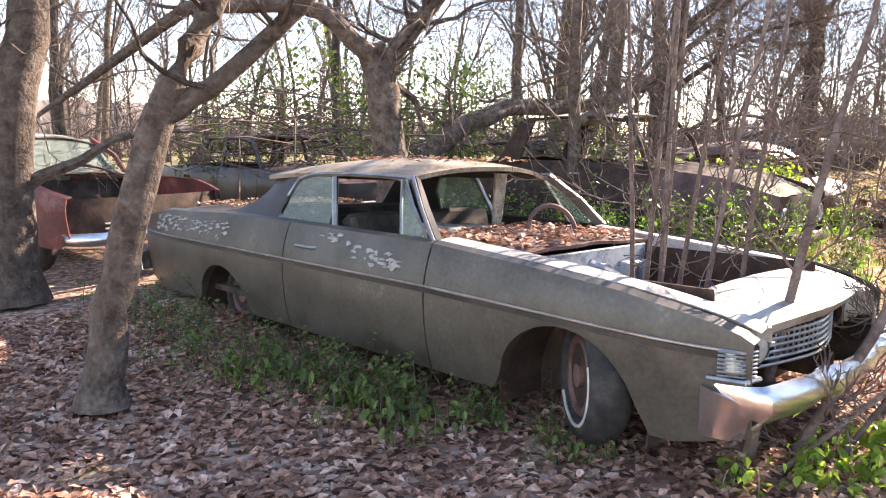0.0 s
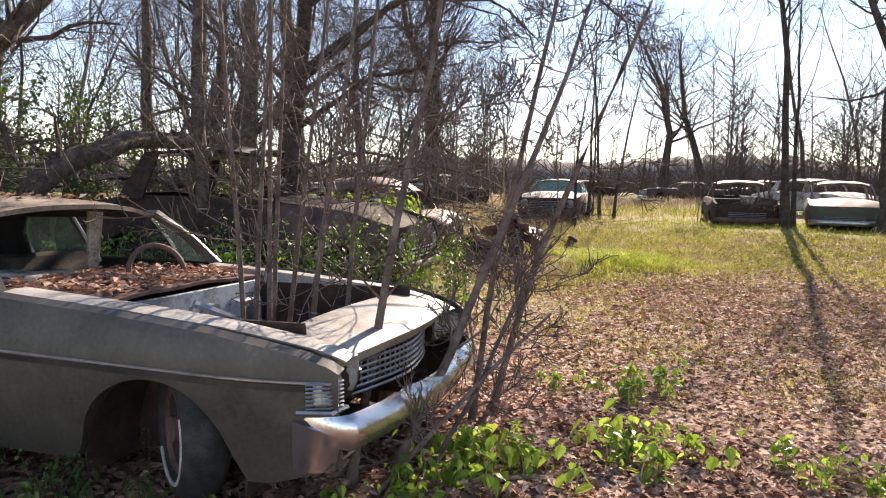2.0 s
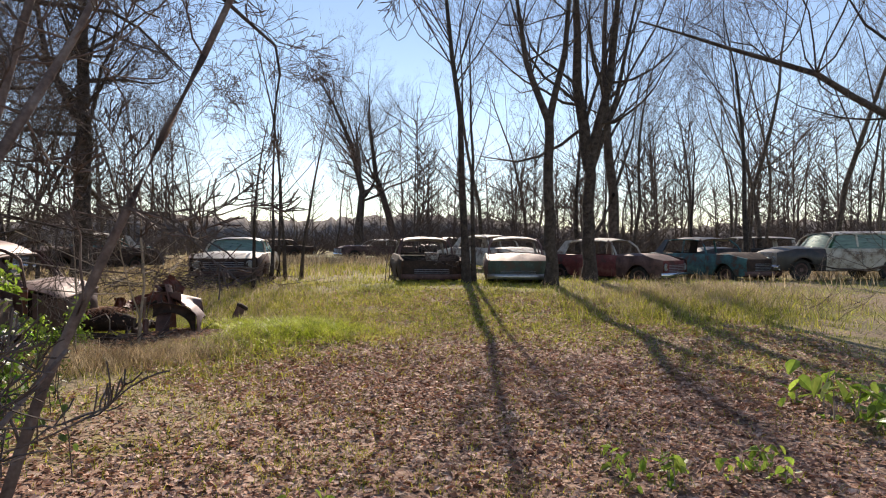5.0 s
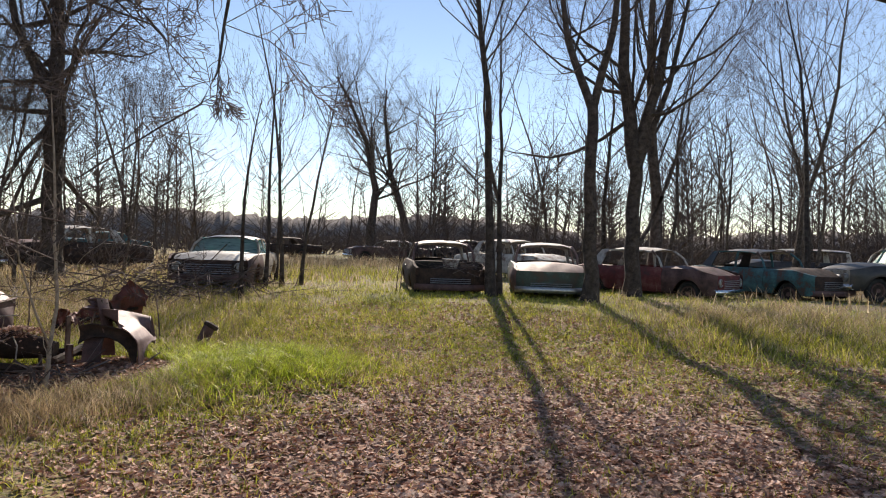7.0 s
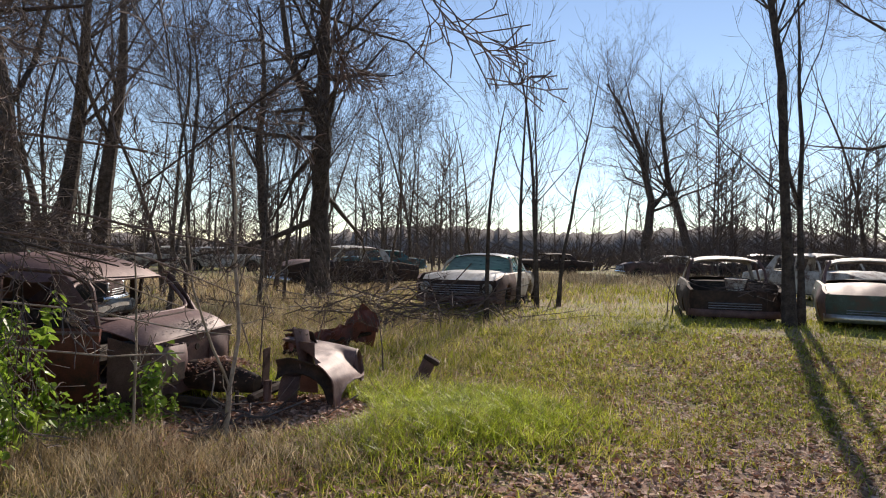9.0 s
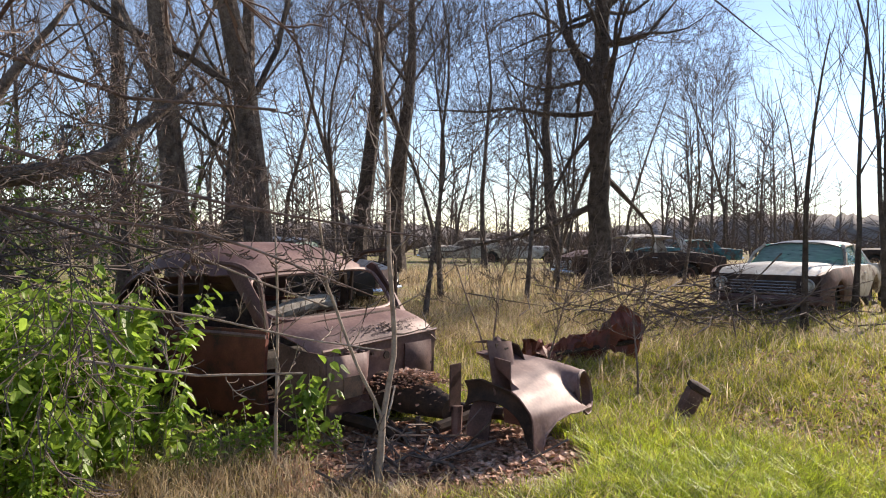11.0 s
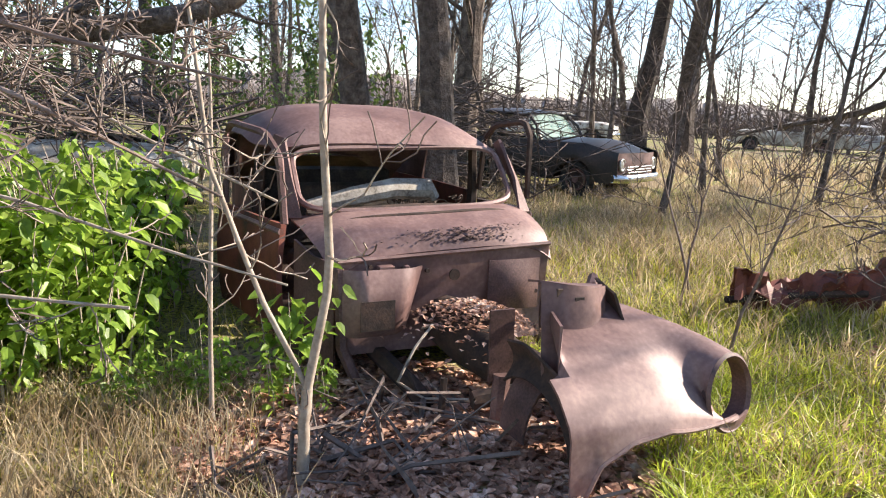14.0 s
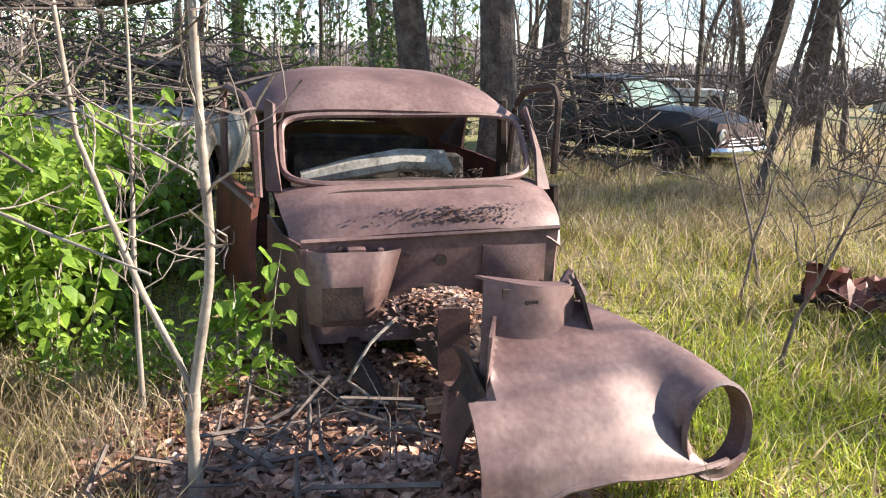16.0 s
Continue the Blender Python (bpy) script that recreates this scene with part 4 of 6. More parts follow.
def old_sedan():
    """The round-roofed sedan body: no bonnet, both front doors ajar, firewall bare."""
    t = thing("car", OLD, "rust-brown round-roofed old sedan body, stripped to the firewall", "car", "abandoned cars")
    # roof shell
    roof = []
    for u in np.linspace(0, 1, 26):
        x = lerp(u, [0, 0.12, 0.5, 0.8, 1.0], [-0.84, -1.02, -1.75, -2.55, -3.10])
        z = lerp(u, [0, 0.05, 0.14, 0.3, 0.5, 0.7, 0.85, 1.0], [1.30, 1.37, 1.45, 1.525, 1.55, 1.50, 1.36, 1.08])
        hw = lerp(u, [0, 0.2, 0.6, 0.85, 1], [0.80, 0.89, 0.92, 0.88, 0.80])
        yc = lerp(u, [0, 0.25, 1], [0.0, -0.07, -0.07])
        drop = lerp(u, [0, 0.15, 0.6, 1], [0.05, 0.20, 0.24, 0.30])
        roof.append([(x - 0.10 * (1 - u) ** 2 * abs(v) ** 2, yc + math.copysign(hw * abs(v) ** 0.9, v), z - drop * abs(v) ** 3.4) for v in np.linspace(-1, 1, 25)])
    shell = Bag().sheet(roof, 0.018)
    at = np.array(shell.v)
    mid = [at[list(f)].mean(0) for f in shell.f]
    shell.f = [f for f, c in zip(shell.f, mid) if not (-3.0 < c[0] < -2.66 and abs(c[1] + 0.07) < 0.42)]
    part("roof", shell, RUST_PALE, t, "dusty rust-brown domed roof")
    part("roof_lining", Bag().sheet([[(x, v * 0.74, 1.40 - 0.12 * v * v) for v in np.linspace(-1, 1, 7)] for x in np.linspace(-2.6, -1.0, 6)]), INSIDE, t)
    # windscreen frame, with rounded corners
    fr = []
    for a in np.linspace(0, 2 * math.pi, 40):
        c, s = math.cos(a), math.sin(a)
        u, v = math.copysign(abs(c) ** 0.35, c), math.copysign(abs(s) ** 0.35, s)
        fr.append((-0.67 - 0.18 * v - 0.07 * u * u, 0.75 * u, 1.09 + 0.185 * v + 0.02 * u))
    part("windscreen_frame", Bag().tube(fr, 0.02, 6, False), RUST_PALE, t)
    for sgn in (-1, 1):
        part("windscreen_pillar", Bag().sheet([[(-0.50, sgn * 0.76, 0.86), (-0.66, sgn * 0.79, 1.08), (-0.88, sgn * 0.79, 1.32)], [(-0.52, sgn * 0.84, 0.86), (-0.72, sgn * 0.84, 1.08), (-0.98, sgn * 0.83, 1.34)], [(-0.62, sgn * 0.845, 0.86), (-0.80, sgn * 0.845, 1.06), (-1.06, sgn * 0.835, 1.30)]], 0.02), RUST, t)
        part("door_pillar", Bag().tube([(-1.42, sgn * 0.85, 0.3), (-1.42, sgn * 0.86, 0.9), (-1.40, sgn * 0.83, 1.36)], [0.05, 0.045, 0.035], 6), RUST_DARK, t)
        part("rear_pillar", Bag().sheet([[(-2.45, sgn * 0.85, 0.90), (-2.42, sgn * 0.86, 1.1), (-2.30, sgn * 0.85, 1.34)], [(-2.85, sgn * 0.82, 0.90), (-2.80, sgn * 0.82, 1.1), (-2.62, sgn * 0.82, 1.28)], [(-3.2, sgn * 0.76, 0.88), (-3.12, sgn * 0.77, 1.0), (-2.95, sgn * 0.78, 1.16)]], 0.02), RUST, t)
        # cowl side below the windscreen and rear body side
        part("cowl_side", Bag().sheet([[(x, sgn * y, 0.05 + (zt - 0.05) * z) for x, y, zt in ((0.0, 0.69, 0.68), (-0.15, 0.77, 0.70), (-0.36, 0.83, 0.76))] for z in np.linspace(0.0, 1, 8)], 0.015), RUST, t, "rust-brown cowl side")
        rear = []
        for x in np.linspace(-3.5, -1.44, 24):
            zt, zb = lerp(x, [-3.5, -3.1, -1.4], [0.78, 0.90, 0.90]), 0.10
            if abs(x + 2.75) < 0.42:
                zb = 0.30 + math.sqrt(0.42**2 - (x + 2.75) ** 2) * 0.8
            rear.append([(x, sgn * (lerp(x, [-3.5, -3.0, -2.2, -1.4], [0.62, 0.80, 0.88, 0.88]) - 0.10 * ((0.6 - zz) / 0.6) ** 2 * (zz < 0.6)), zz) for zz in np.linspace(zb, zt, 8)])
        part("rear_quarter", Bag().sheet(rear, 0.015), RUST_RED, t, "red-brown rear body side")
        part("sill", Bag().box((-0.92, sgn * 0.80, 0.09), (1.1, 0.1, 0.1)), RUST, t)
    part("cowl", Bag().sheet([[(lerp(u, [0, 0.35, 0.7, 1], [-0.52, -0.30, -0.08, 0.015]) - 0.10 * v * v * (1 - u), v * lerp(u, [0, 0.5, 1], [0.80, 0.765, 0.70]), lerp(u, [0, 0.3, 0.6, 0.85, 1], [0.90, 0.895, 0.855, 0.78, 0.73]) + 0.028 * v - 0.12 * abs(v) ** 5 * (0.4 + 0.6 * u)) for v in np.linspace(-1, 1, 25)] for u in np.linspace(0, 1, 14)], 0.015), RUST_PALE, t, "rounded cowl, flaking rust along its edge")
    flakes = Bag()
    fr_rng = np.random.default_rng(8)
    for _ in range(260):
        q, v = fr_rng.uniform(0, 1), fr_rng.normal(0.15, 0.28)
        if abs(v) < 0.85:
            leaf(flakes, (-0.075 + 0.08 * q, v * 0.70, 0.853 - 0.075 * q + 0.028 * v), fr_rng, fr_rng.uniform(0.01, 0.028), 0.3)
    tagged(part("rust_flake", flakes, RUST_DARK, t, "flaking rust scale", smooth=False), kind="stuff")
    part("cowl_seam", Bag().tube([(-0.30 - 0.07 * v * v, v * 0.70, 0.905 + 0.028 * v - 0.08 * abs(v) ** 5) for v in np.linspace(-1, 1, 17)], 0.012, 6), RUST_DARK, t)
    part("cowl_lip", Bag().tube([(0.025, v * 0.69, 0.722 + 0.028 * v) for v in np.linspace(-1, 1, 13)], 0.014, 6), RUST_PALE, t, "pale rolled lip")
    fw = part("firewall", Bag().sheet([[(0.0 - 0.02 * math.sin(5 * w), v * (0.69 - 0.02 * (1 - w)), 0.14 + 0.57 * w + 0.028 * v * w) for v in np.linspace(-1, 1, 21)] for w in np.linspace(0, 1, 9)], 0.015), RUST_PALE, t, "bare grey-brown firewall")
    part("firewall_recess", Bag().sheet([[(0.03 + 0.05 * math.sin(math.pi * u) * math.sin(math.pi * w), 0.26 + 0.36 * u, 0.34 + 0.32 * w) for u in np.linspace(0, 1, 8)] for w in np.linspace(0, 1, 7)], 0.01), RUST, fw)
    part("hole", Bag().disc((0.026, 0.03, 0.585), (1, 0, 0), 0.034, 0.006), RUST_DARK, fw, "dark round hole")
    for y, z in ((-0.15, 0.62), (0.42, 0.60), (0.55, 0.55), (0.60, 0.45), (-0.5, 0.66), (0.3, 0.48), (-0.30, 0.64)):
        part("bolt", Bag().disc((0.03, y, z), (1, 0, 0), 0.013, 0.012, 8), RUST_DARK, fw)
    part("bracket", Bag().box((0.06, -0.42, 0.66), (0.06, 0.09, 0.02)).box((0.075, -0.30, 0.65), (0.03, 0.03, 0.04)), RUST_PALE, fw)
    heater = part("heater_box", Bag().sheet([[(0.03 + 0.13 * math.sin(math.pi * min(1.0, 0.12 + 0.80 * a)) ** 0.6 * min(1.0, 0.15 + 5 * b) * (1 - max(0.0, (b - 0.72) / 0.28) ** 1.5), -0.66 + b * (0.47 - 0.10 * a), 0.655 - 0.38 * a) for b in np.linspace(0, 1, 16)] for a in np.linspace(0, 1, 12)], 0.01), RUST_PALE, t, "pinkish rusted bulge of the toe board")
    part("flaking_patch", Bag().sheet([[(0.172, -0.60 + 0.2 * b, 0.50 - 0.17 * a) for b in (0, 0.5, 1)] for a in (0, 0.5, 1)], 0.004), RUST_DARK, heater)
    part("front_post", Bag().tube([(0.02, -0.68, 0.66), (0.03, -0.66, 0.2), (0.10, -0.58, -0.02)], [0.03, 0.035, 0.03], 6), RUST, t)
    # gearbox hump, frame rails, cross member and the leaning plate in front
    part("gearbox", Bag().tube([(-0.05, 0, 0.30), (0.3, 0, 0.30), (0.55, 0.0, 0.27), (0.75, 0, 0.24)], [0.15, 0.17, 0.13, 0.09], 12).box((0.35, 0.22, 0.22), (0.5, 0.1, 0.1)), RUST_DARK, t)
    part("chassis_rail", Bag().tube([(-3.2, -0.42, 0.12), (0.2, -0.42, 0.12), (0.45, -0.40, 0.10), (0.6, -0.38, 0.06)], 0.055, 6), RUST_DARK, t)
    part("chassis_rail", Bag().tube([(-3.2, 0.42, 0.12), (0.2, 0.42, 0.12), (0.7, 0.38, 0.15), (1.05, 0.36, 0.18)], 0.055, 6), RUST_DARK, t)
    part("cross_member", Bag().tube([(0.80, -0.22, 0.14), (0.85, 0.1, 0.17), (0.88, 0.45, 0.2)], 0.05, 8), RUST_DARK, t)
    part("upright_plate", Bag().sheet([[(0.92 + 0.02 * w, -0.20 + 0.13 * u - 0.02 * w, 0.28 + 0.36 * w) for u in np.linspace(0, 1, 4)] for w in np.linspace(0, 1, 5)], 0.012).tube([(0.94, -0.14, 0.32), (0.95, -0.165, -0.06)], [0.045, 0.035], 8), RUST, t, "narrow rusty upright plate")
    part("drop_arm", Bag().tube([(0.72, -0.34, 0.24), (0.74, -0.36, 0.02)], 0.02, 6).tube([(0.5, -0.44, 0.2), (0.66, -0.40, 0.05), (0.95, -0.28, 0.03)], 0.012, 6), RUST_DARK, t)
    wire = [(0.2, -0.24, 0.33), (0.42, -0.28, 0.42), (0.52, -0.42, 0.34), (0.55, -0.52, 0.18), (0.62, -0.40, 0.10), (0.75, -0.2, 0.12), (0.9, 0.0, 0.16)]
    part("cable", Bag().tube([Vector(a).lerp(Vector(b), k) for a, b in zip(wire, wire[1:]) for k in (0, 0.34, 0.67)], 0.008, 5), TWIG_PALE, t, "looped stiff cable")
    # fallen front fender: smooth dome with lamp hole and wheel arch
    fend = []
    for u in np.linspace(0, 1, 60):
        y = -0.27 + 0.92 * u
        q = max(0.0, (u - 0.50) / 0.50)
        q = q * q * (3 - 2 * q)
        foot = lerp(u, [0, 0.05, 0.14, 0.3, 0.5, 0.7, 1.0], [0.0, 0.08, 0.24, 0.31, 0.33, 0.29, 0.2])
        edge = lerp(u, [0, 0.1, 0.3, 1], [1.52, 1.46, 1.02, 0.98])
        row = []
        for w in np.linspace(0, 1, 30):
            x = lerp(w, [0, 0.25, 0.5, 0.7, 0.85, 1], [0.98, 1.18, 1.42, 1.60, 1.70, 1.73])
            z = lerp(w, [0, 0.25, 0.5, 0.7, 0.85, 1], [0.72, 0.69, 0.60, 0.49, 0.38, 0.0])
            x = max(x, edge) if w < 0.7 else x
            if w > 0.85:
                z = 0.38 + (min(0.37, foot) - 0.38) * (w - 0.85) / 0.15
            if x > 1.4 and u < 0.1 and w < 0.6:
                z = min(z, 0.52)
            a = radians(150 - 300 * w)
            cx, cy, cz = 1.62 + 0.03 * math.cos(a) - 0.03 * math.sin(a), 0.60 - 0.155 * math.cos(a), 0.40 + 0.165 * math.sin(a)
            row.append((x + (cx - x) * q, y + (cy - y) * q, z + (cz - z) * q))
        fend.append(row)
    full = np.array(fend)
    fe = part("front_fender", Bag().sheet(full, 0.012), RUST_PALE, t, "detached smooth rust-brown front fender with empty lamp hole")
    splash = []
    for w in np.linspace(0, 1, 8):
        splash.append([(x, -0.20 + 0.05 * math.sin(3 * w), max(0.12 + 0.30 * math.sqrt(max(0, 1 - ((x - 1.28) / 0.34) ** 2)), 0.06) * (1 - w) + w * lerp(x, [0.9, 1.2, 1.5, 1.66], [0.50, 0.56, 0.50, 0.40])) for x in np.linspace(1.05, 1.66, 16)])
    part("splash_panel", Bag().sheet(splash, 0.012), RUST_DARK, fe, "dark inner splash panel")
    part("lamp_rim", Bag().sheet([[(1.62 + 0.03 * math.cos(a) - 0.03 * math.sin(a) - d, 0.60 - (0.155 - k) * math.cos(a), 0.40 + (0.165 - k) * math.sin(a)) for a in np.linspace(0, 2 * math.pi, 33)] for d, k in ((0.0, -0.003), (-0.012, 0.004), (0.0, 0.012), (0.03, 0.012), (0.075, 0.02))], 0.006), RUST, fe, "rolled rim of the empty lamp opening")
    part("arch_lip", Bag().tube([(p[0] - 0.006, p[1], p[2]) for p in full[3:48, -1]], 0.012, 6), RUST_PALE, fe)
    part("inner_apron", Bag().sheet([[(1.20 + 0.10 * w + 0.05 * math.sin(math.pi * u) - 0.10 * max(0, u - 0.6) ** 1.2, -0.13 + 0.36 * u - 0.03 * w, 0.84 - 0.40 * w - 0.05 * u) for u in np.linspace(0, 1, 14)] for w in np.linspace(0, 1, 8)], 0.012).sheet([[(1.195 + 0.05 * math.sin(math.pi * u) * (1 - q) - 0.10 * max(0, u - 0.6) ** 1.2 - 0.10 * q, -0.13 + 0.36 * u, 0.845 - 0.05 * u - 0.02 * q) for u in np.linspace(0, 1, 14)] for q in (0, 0.5, 1)], 0.01), RUST_PALE, fe, "curved pinkish inner apron")
    part("wheel_well", Bag().sheet([[(1.10 + 0.20 * d, 0.02 - 0.24 * math.cos(a), 0.14 + 0.31 * math.sin(a)) for a in np.linspace(0.0, math.pi, 18)] for d in np.linspace(0, 1, 5)], 0.012), RUST, fe, "rolled edge of the inner wheel well")
    part("apron_edge", Bag().sheet([[(1.05 + 0.10 * w, 0.28 + 0.05 * math.sin(3 * w), 0.80 - 0.26 * w), (1.24 + 0.08 * w, 0.25 + 0.06 * w, 0.77 - 0.24 * w)] for w in np.linspace(0, 1, 7)], 0.012), RUST_DARK, fe)
    for c, size in (((1.242, -0.06, 0.78), (0.02, 0.03, 0.07)), ((1.265, 0.03, 0.765), (0.02, 0.05, 0.025)), ((1.315, 0.02, 0.60), (0.02, 0.11, 0.05))):
        part("apron_slot", Bag().box(c, size), RUST_DARK, fe)
    part("bracket", Bag().tube([(1.52, -0.2, 0.50), (1.36, 0.06, 0.56), (1.26, 0.22, 0.62)], 0.016, 6).tube([(1.1, 0.2, 0.7), (1.0, 0.3, 0.78), (1.05, 0.34, 0.70)], 0.03, 7), RUST, fe)
    # doors ajar
    for nm, hx, hy, sgn, swing, length in (("door", -0.40, -0.85, -1, 12, 1.02), ("door", -1.38, 0.86, 1, -22, 0.62)):
        a = radians(180 + swing) if sgn < 0 else radians(10)
        d = np.array([math.cos(a), math.sin(a), 0]) if sgn < 0 else np.array([math.cos(a), math.sin(a), 0])
        o = np.array([hx, hy, 0])
        nrm = np.array([-d[1], d[0], 0]) * 0.03
        skin = [[o + d * length * u + nrm * (1 + math.sin(math.pi * w)) + np.array([0, 0, 0.16 + 0.68 * w]) for u in np.linspace(0, 1, 9)] for w in np.linspace(0, 1, 8)]
        dr = part(nm, Bag().sheet(skin, 0.035), RUST_RED if sgn < 0 else RUST_DARK, t, "red-brown door standing ajar" if sgn < 0 else "dark rusted door standing open")
        loop = []
        for q in np.linspace(0, 1, 26):
            u = lerp(q, [0, 0.3, 0.42, 0.62, 0.72, 1], [0.03, 0.10, 0.30, 0.86, 0.97, 0.98])
            z = lerp(q, [0, 0.3, 0.42, 0.62, 0.72, 1], [0.84, 1.24, 1.36, 1.40, 1.30, 0.84]) + (0.08 if sgn > 0 else 0)
            loop.append(o + d * length * u + nrm + np.array([0, 0, z]))
        part("window_frame", Bag().tube(loop, 0.024, 6), RUST if sgn < 0 else RUST_DARK, dr)
        part("belt_moulding", Bag().tube([o + d * length * u + nrm * 2.2 + np.array([0, 0, 0.80]) for u in (0, 0.5, 1)], 0.02, 6), RUST_PALE, dr)
    part("floor_pan", Bag().box((-1.6, 0, 0.14), (3.0, 1.6, 0.06)), RUST_DARK, t)
    part("dash_beam", Bag().tube([(-0.62, -0.70, 0.84), (-0.58, 0, 0.88), (-0.62, 0.70, 0.86)], 0.05, 8), RUST_DARK, t)
    seat(t, "front_seat", -1.35, 0.62, 0.40, INSIDE)
    seat(t, "rear_seat", -2.45, 0.62, 0.42, INSIDE)
    log = [(-0.95, -0.62, 0.86), (-0.95, -0.30, 0.93), (-0.98, 0.0, 0.98), (-1.0, 0.28, 0.97), (-1.0, 0.34, 0.90)]
    part("seat_padding", Bag().tube(log, [0.05, 0.07, 0.075, 0.08, 0.04], 9), SEAT_PALE, t, "pale rotten seat padding")
    part("boot_lid", Bag().sheet([[(lerp(u, [0, 0.5, 1], [-3.05, -3.6, -3.85]), v * lerp(u, [0, 1], [0.76, 0.62]), lerp(u, [0, 0.4, 0.8, 1], [1.06, 0.92, 0.60, 0.30]) - 0.10 * abs(v) ** 4) for v in np.linspace(-1, 1, 13)] for u in np.linspace(0, 1, 10)], 0.015), RUST, t)
    part("rear_bench_panel", Bag().box((-3.0, 0, 0.5), (0.05, 1.45, 0.6)), INSIDE, t)
    spr = Bag()
    rng = np.random.default_rng(3)
    for _ in range(26):
        c = (rng.uniform(-1.5, -0.9), rng.uniform(0.0, 0.6), rng.uniform(0.80, 0.9))
        spr.ring(c, rng.normal(0, 1, 3) + np.array([0, 0, 1.5]), rng.uniform(0.03, 0.06), 0.004, 10)
    tagged(part("seat_spring", spr, RUST_DARK, t, "bare coil springs"), kind="stuff")
    nest = Bag()
    for _ in range(900):
        x, y = rng.normal(0.35, 0.16), rng.normal(0.02, 0.16)
        leaf(nest, (x, y, 0.47 - 0.6 * (x - 0.35) ** 2 - 0.9 * y * y + rng.uniform(-0.02, 0.03)), rng, rng.uniform(0.02, 0.05))
    tagged(part("leaf_litter", nest, LITTER, t, "dry leaves and straw on the gearbox", smooth=False), kind="stuff")
    return t


impala()
old_sedan()

# the row beyond the clearing
car("car", pose(12.35, 17.2, -0.24, 0, 0, -112), dict(FIFTIES, hood=False, body=RUST_DARK, roof_mat=PAINT_WHITE, top=RUST_DARK, pillar=RUST, bars=3, lamps=False, glass=(), bumper=RUST), "dark rusted sedan with a pale-rimmed roof and junk on its bonnet")
car("car", pose(14.55, 15.8, -0.22, 0, 0, -122), dict(FIFTIES, lamps=False, body=PAINT_GREEN, roof_mat=PAINT_WHITE, top=RUST_PALE, front_fender=RUST, pillar=RUST_PALE, front_panel=PAINT_GREEN, glass=(), bumper=TRIM, bars=2), "white-roofed green sedan with a chrome bumper between trees")
car("car", pose(19.5, 15.3, -0.25, 0, 0, -72), dict(FIFTIES, body=PAINT_RED, roof_mat=PAINT_WHITE, top=RUST, front_fender=RUST, pillar=PAINT_WHITE), "faded maroon sedan with open windows in tall grass")
car("car", pose(22.2, 13.9, -0.2, 0, 0, -92), dict(FIFTIES, body=PAINT_TEAL, roof_mat=PAINT_BLACK, top=RUST_DARK, front_panel=RUST_DARK, front_fender=PAINT_TEAL, bumper=RUST, glass=(), lamps=False), "teal sedan with a dark bonnet and dusty windscreen")
car("car", pose(23.4, 13.2, 0.0, 0, 0, 155), dict(WAGON, body=PAINT_BEIGE, roof_mat=PAINT_WHITE, top=PAINT_BLACK, front_fender=PAINT_BLACK, glass=("side", "windscreen"), glass_mat=GLASS_TEAL), "pale station wagon with teal side windows")
car("car", pose(19.0, 22.0, -0.1, 0, 0, -80), dict(FIFTIES, body=PAINT_WHITE, wheels=False), "white sedan hidden behind trees")
car("car", pose(29.5, 21.5, -0.1, 0, 0, 160), dict(WAGON, body=PAINT_BLACK, roof_mat=PAINT_WHITE), "long pale-roofed wagon behind the row")
tub = thing("plastic_tub", raised(pose(12.42, 17.15, 0.62, 4, 0, 20)), "white tub lying on a dark wreck's bonnet", "tub")
part("tub", Bag().sheet([[((0.15 + 0.05 * w) * math.cos(a) * 1.3, (0.15 + 0.05 * w) * math.sin(a), 0.24 * w) for a in np.linspace(0, 2 * math.pi, 18)] for w in (0, 0.5, 0.92, 1.0)], 0.01).disc((0, 0, 0.01), (0, 0, 1), 0.17, 0.008), PAINT_WHITE, tub)
# cars on the far left of the clearing
# front panel and fenders go dark to hold the shade on the nose
car("car", pose(6.9, 18.9, -0.12, 0, 0, -112), dict(SIXTIES, body=PAINT_BEIGE, front_panel=RUST_DARK, front_fender=RUST, roof_mat=PAINT_BLACK, top=PAINT_TOP, bumper=RUST, glass=("windscreen", "side", "rear"), glass_mat=GLASS_TEAL), "pale grey hardtop with teal glass among saplings")
car("car", pose(2.4, 27.0, -0.12, 0, 0, -150), dict(FIFTIES, body=RUST_DARK, top=RUST, roof_mat=PAINT_WHITE, pillar=PAINT_WHITE), "dark rusted sedan with a chalky roof in dry grass")
car("car", pose(20.0, 42.5, -0.1, 0, 0, 175), dict(SIXTIES, body=RUST, roof_mat=PAINT_WHITE, pillar=PAINT_WHITE), "rusty car with a pale roof at the path's end")
car("car", pose(25.5, 42.5, -0.1, 0, 0, 170), dict(FIFTIES, body=PAINT_BLACK), "dark sedan at the path's end")
car("car", pose(14.0, 46.0, -0.1, 0, 0, 185), dict(SIXTIES, body=RUST_DARK), "dark low car at the path's end")
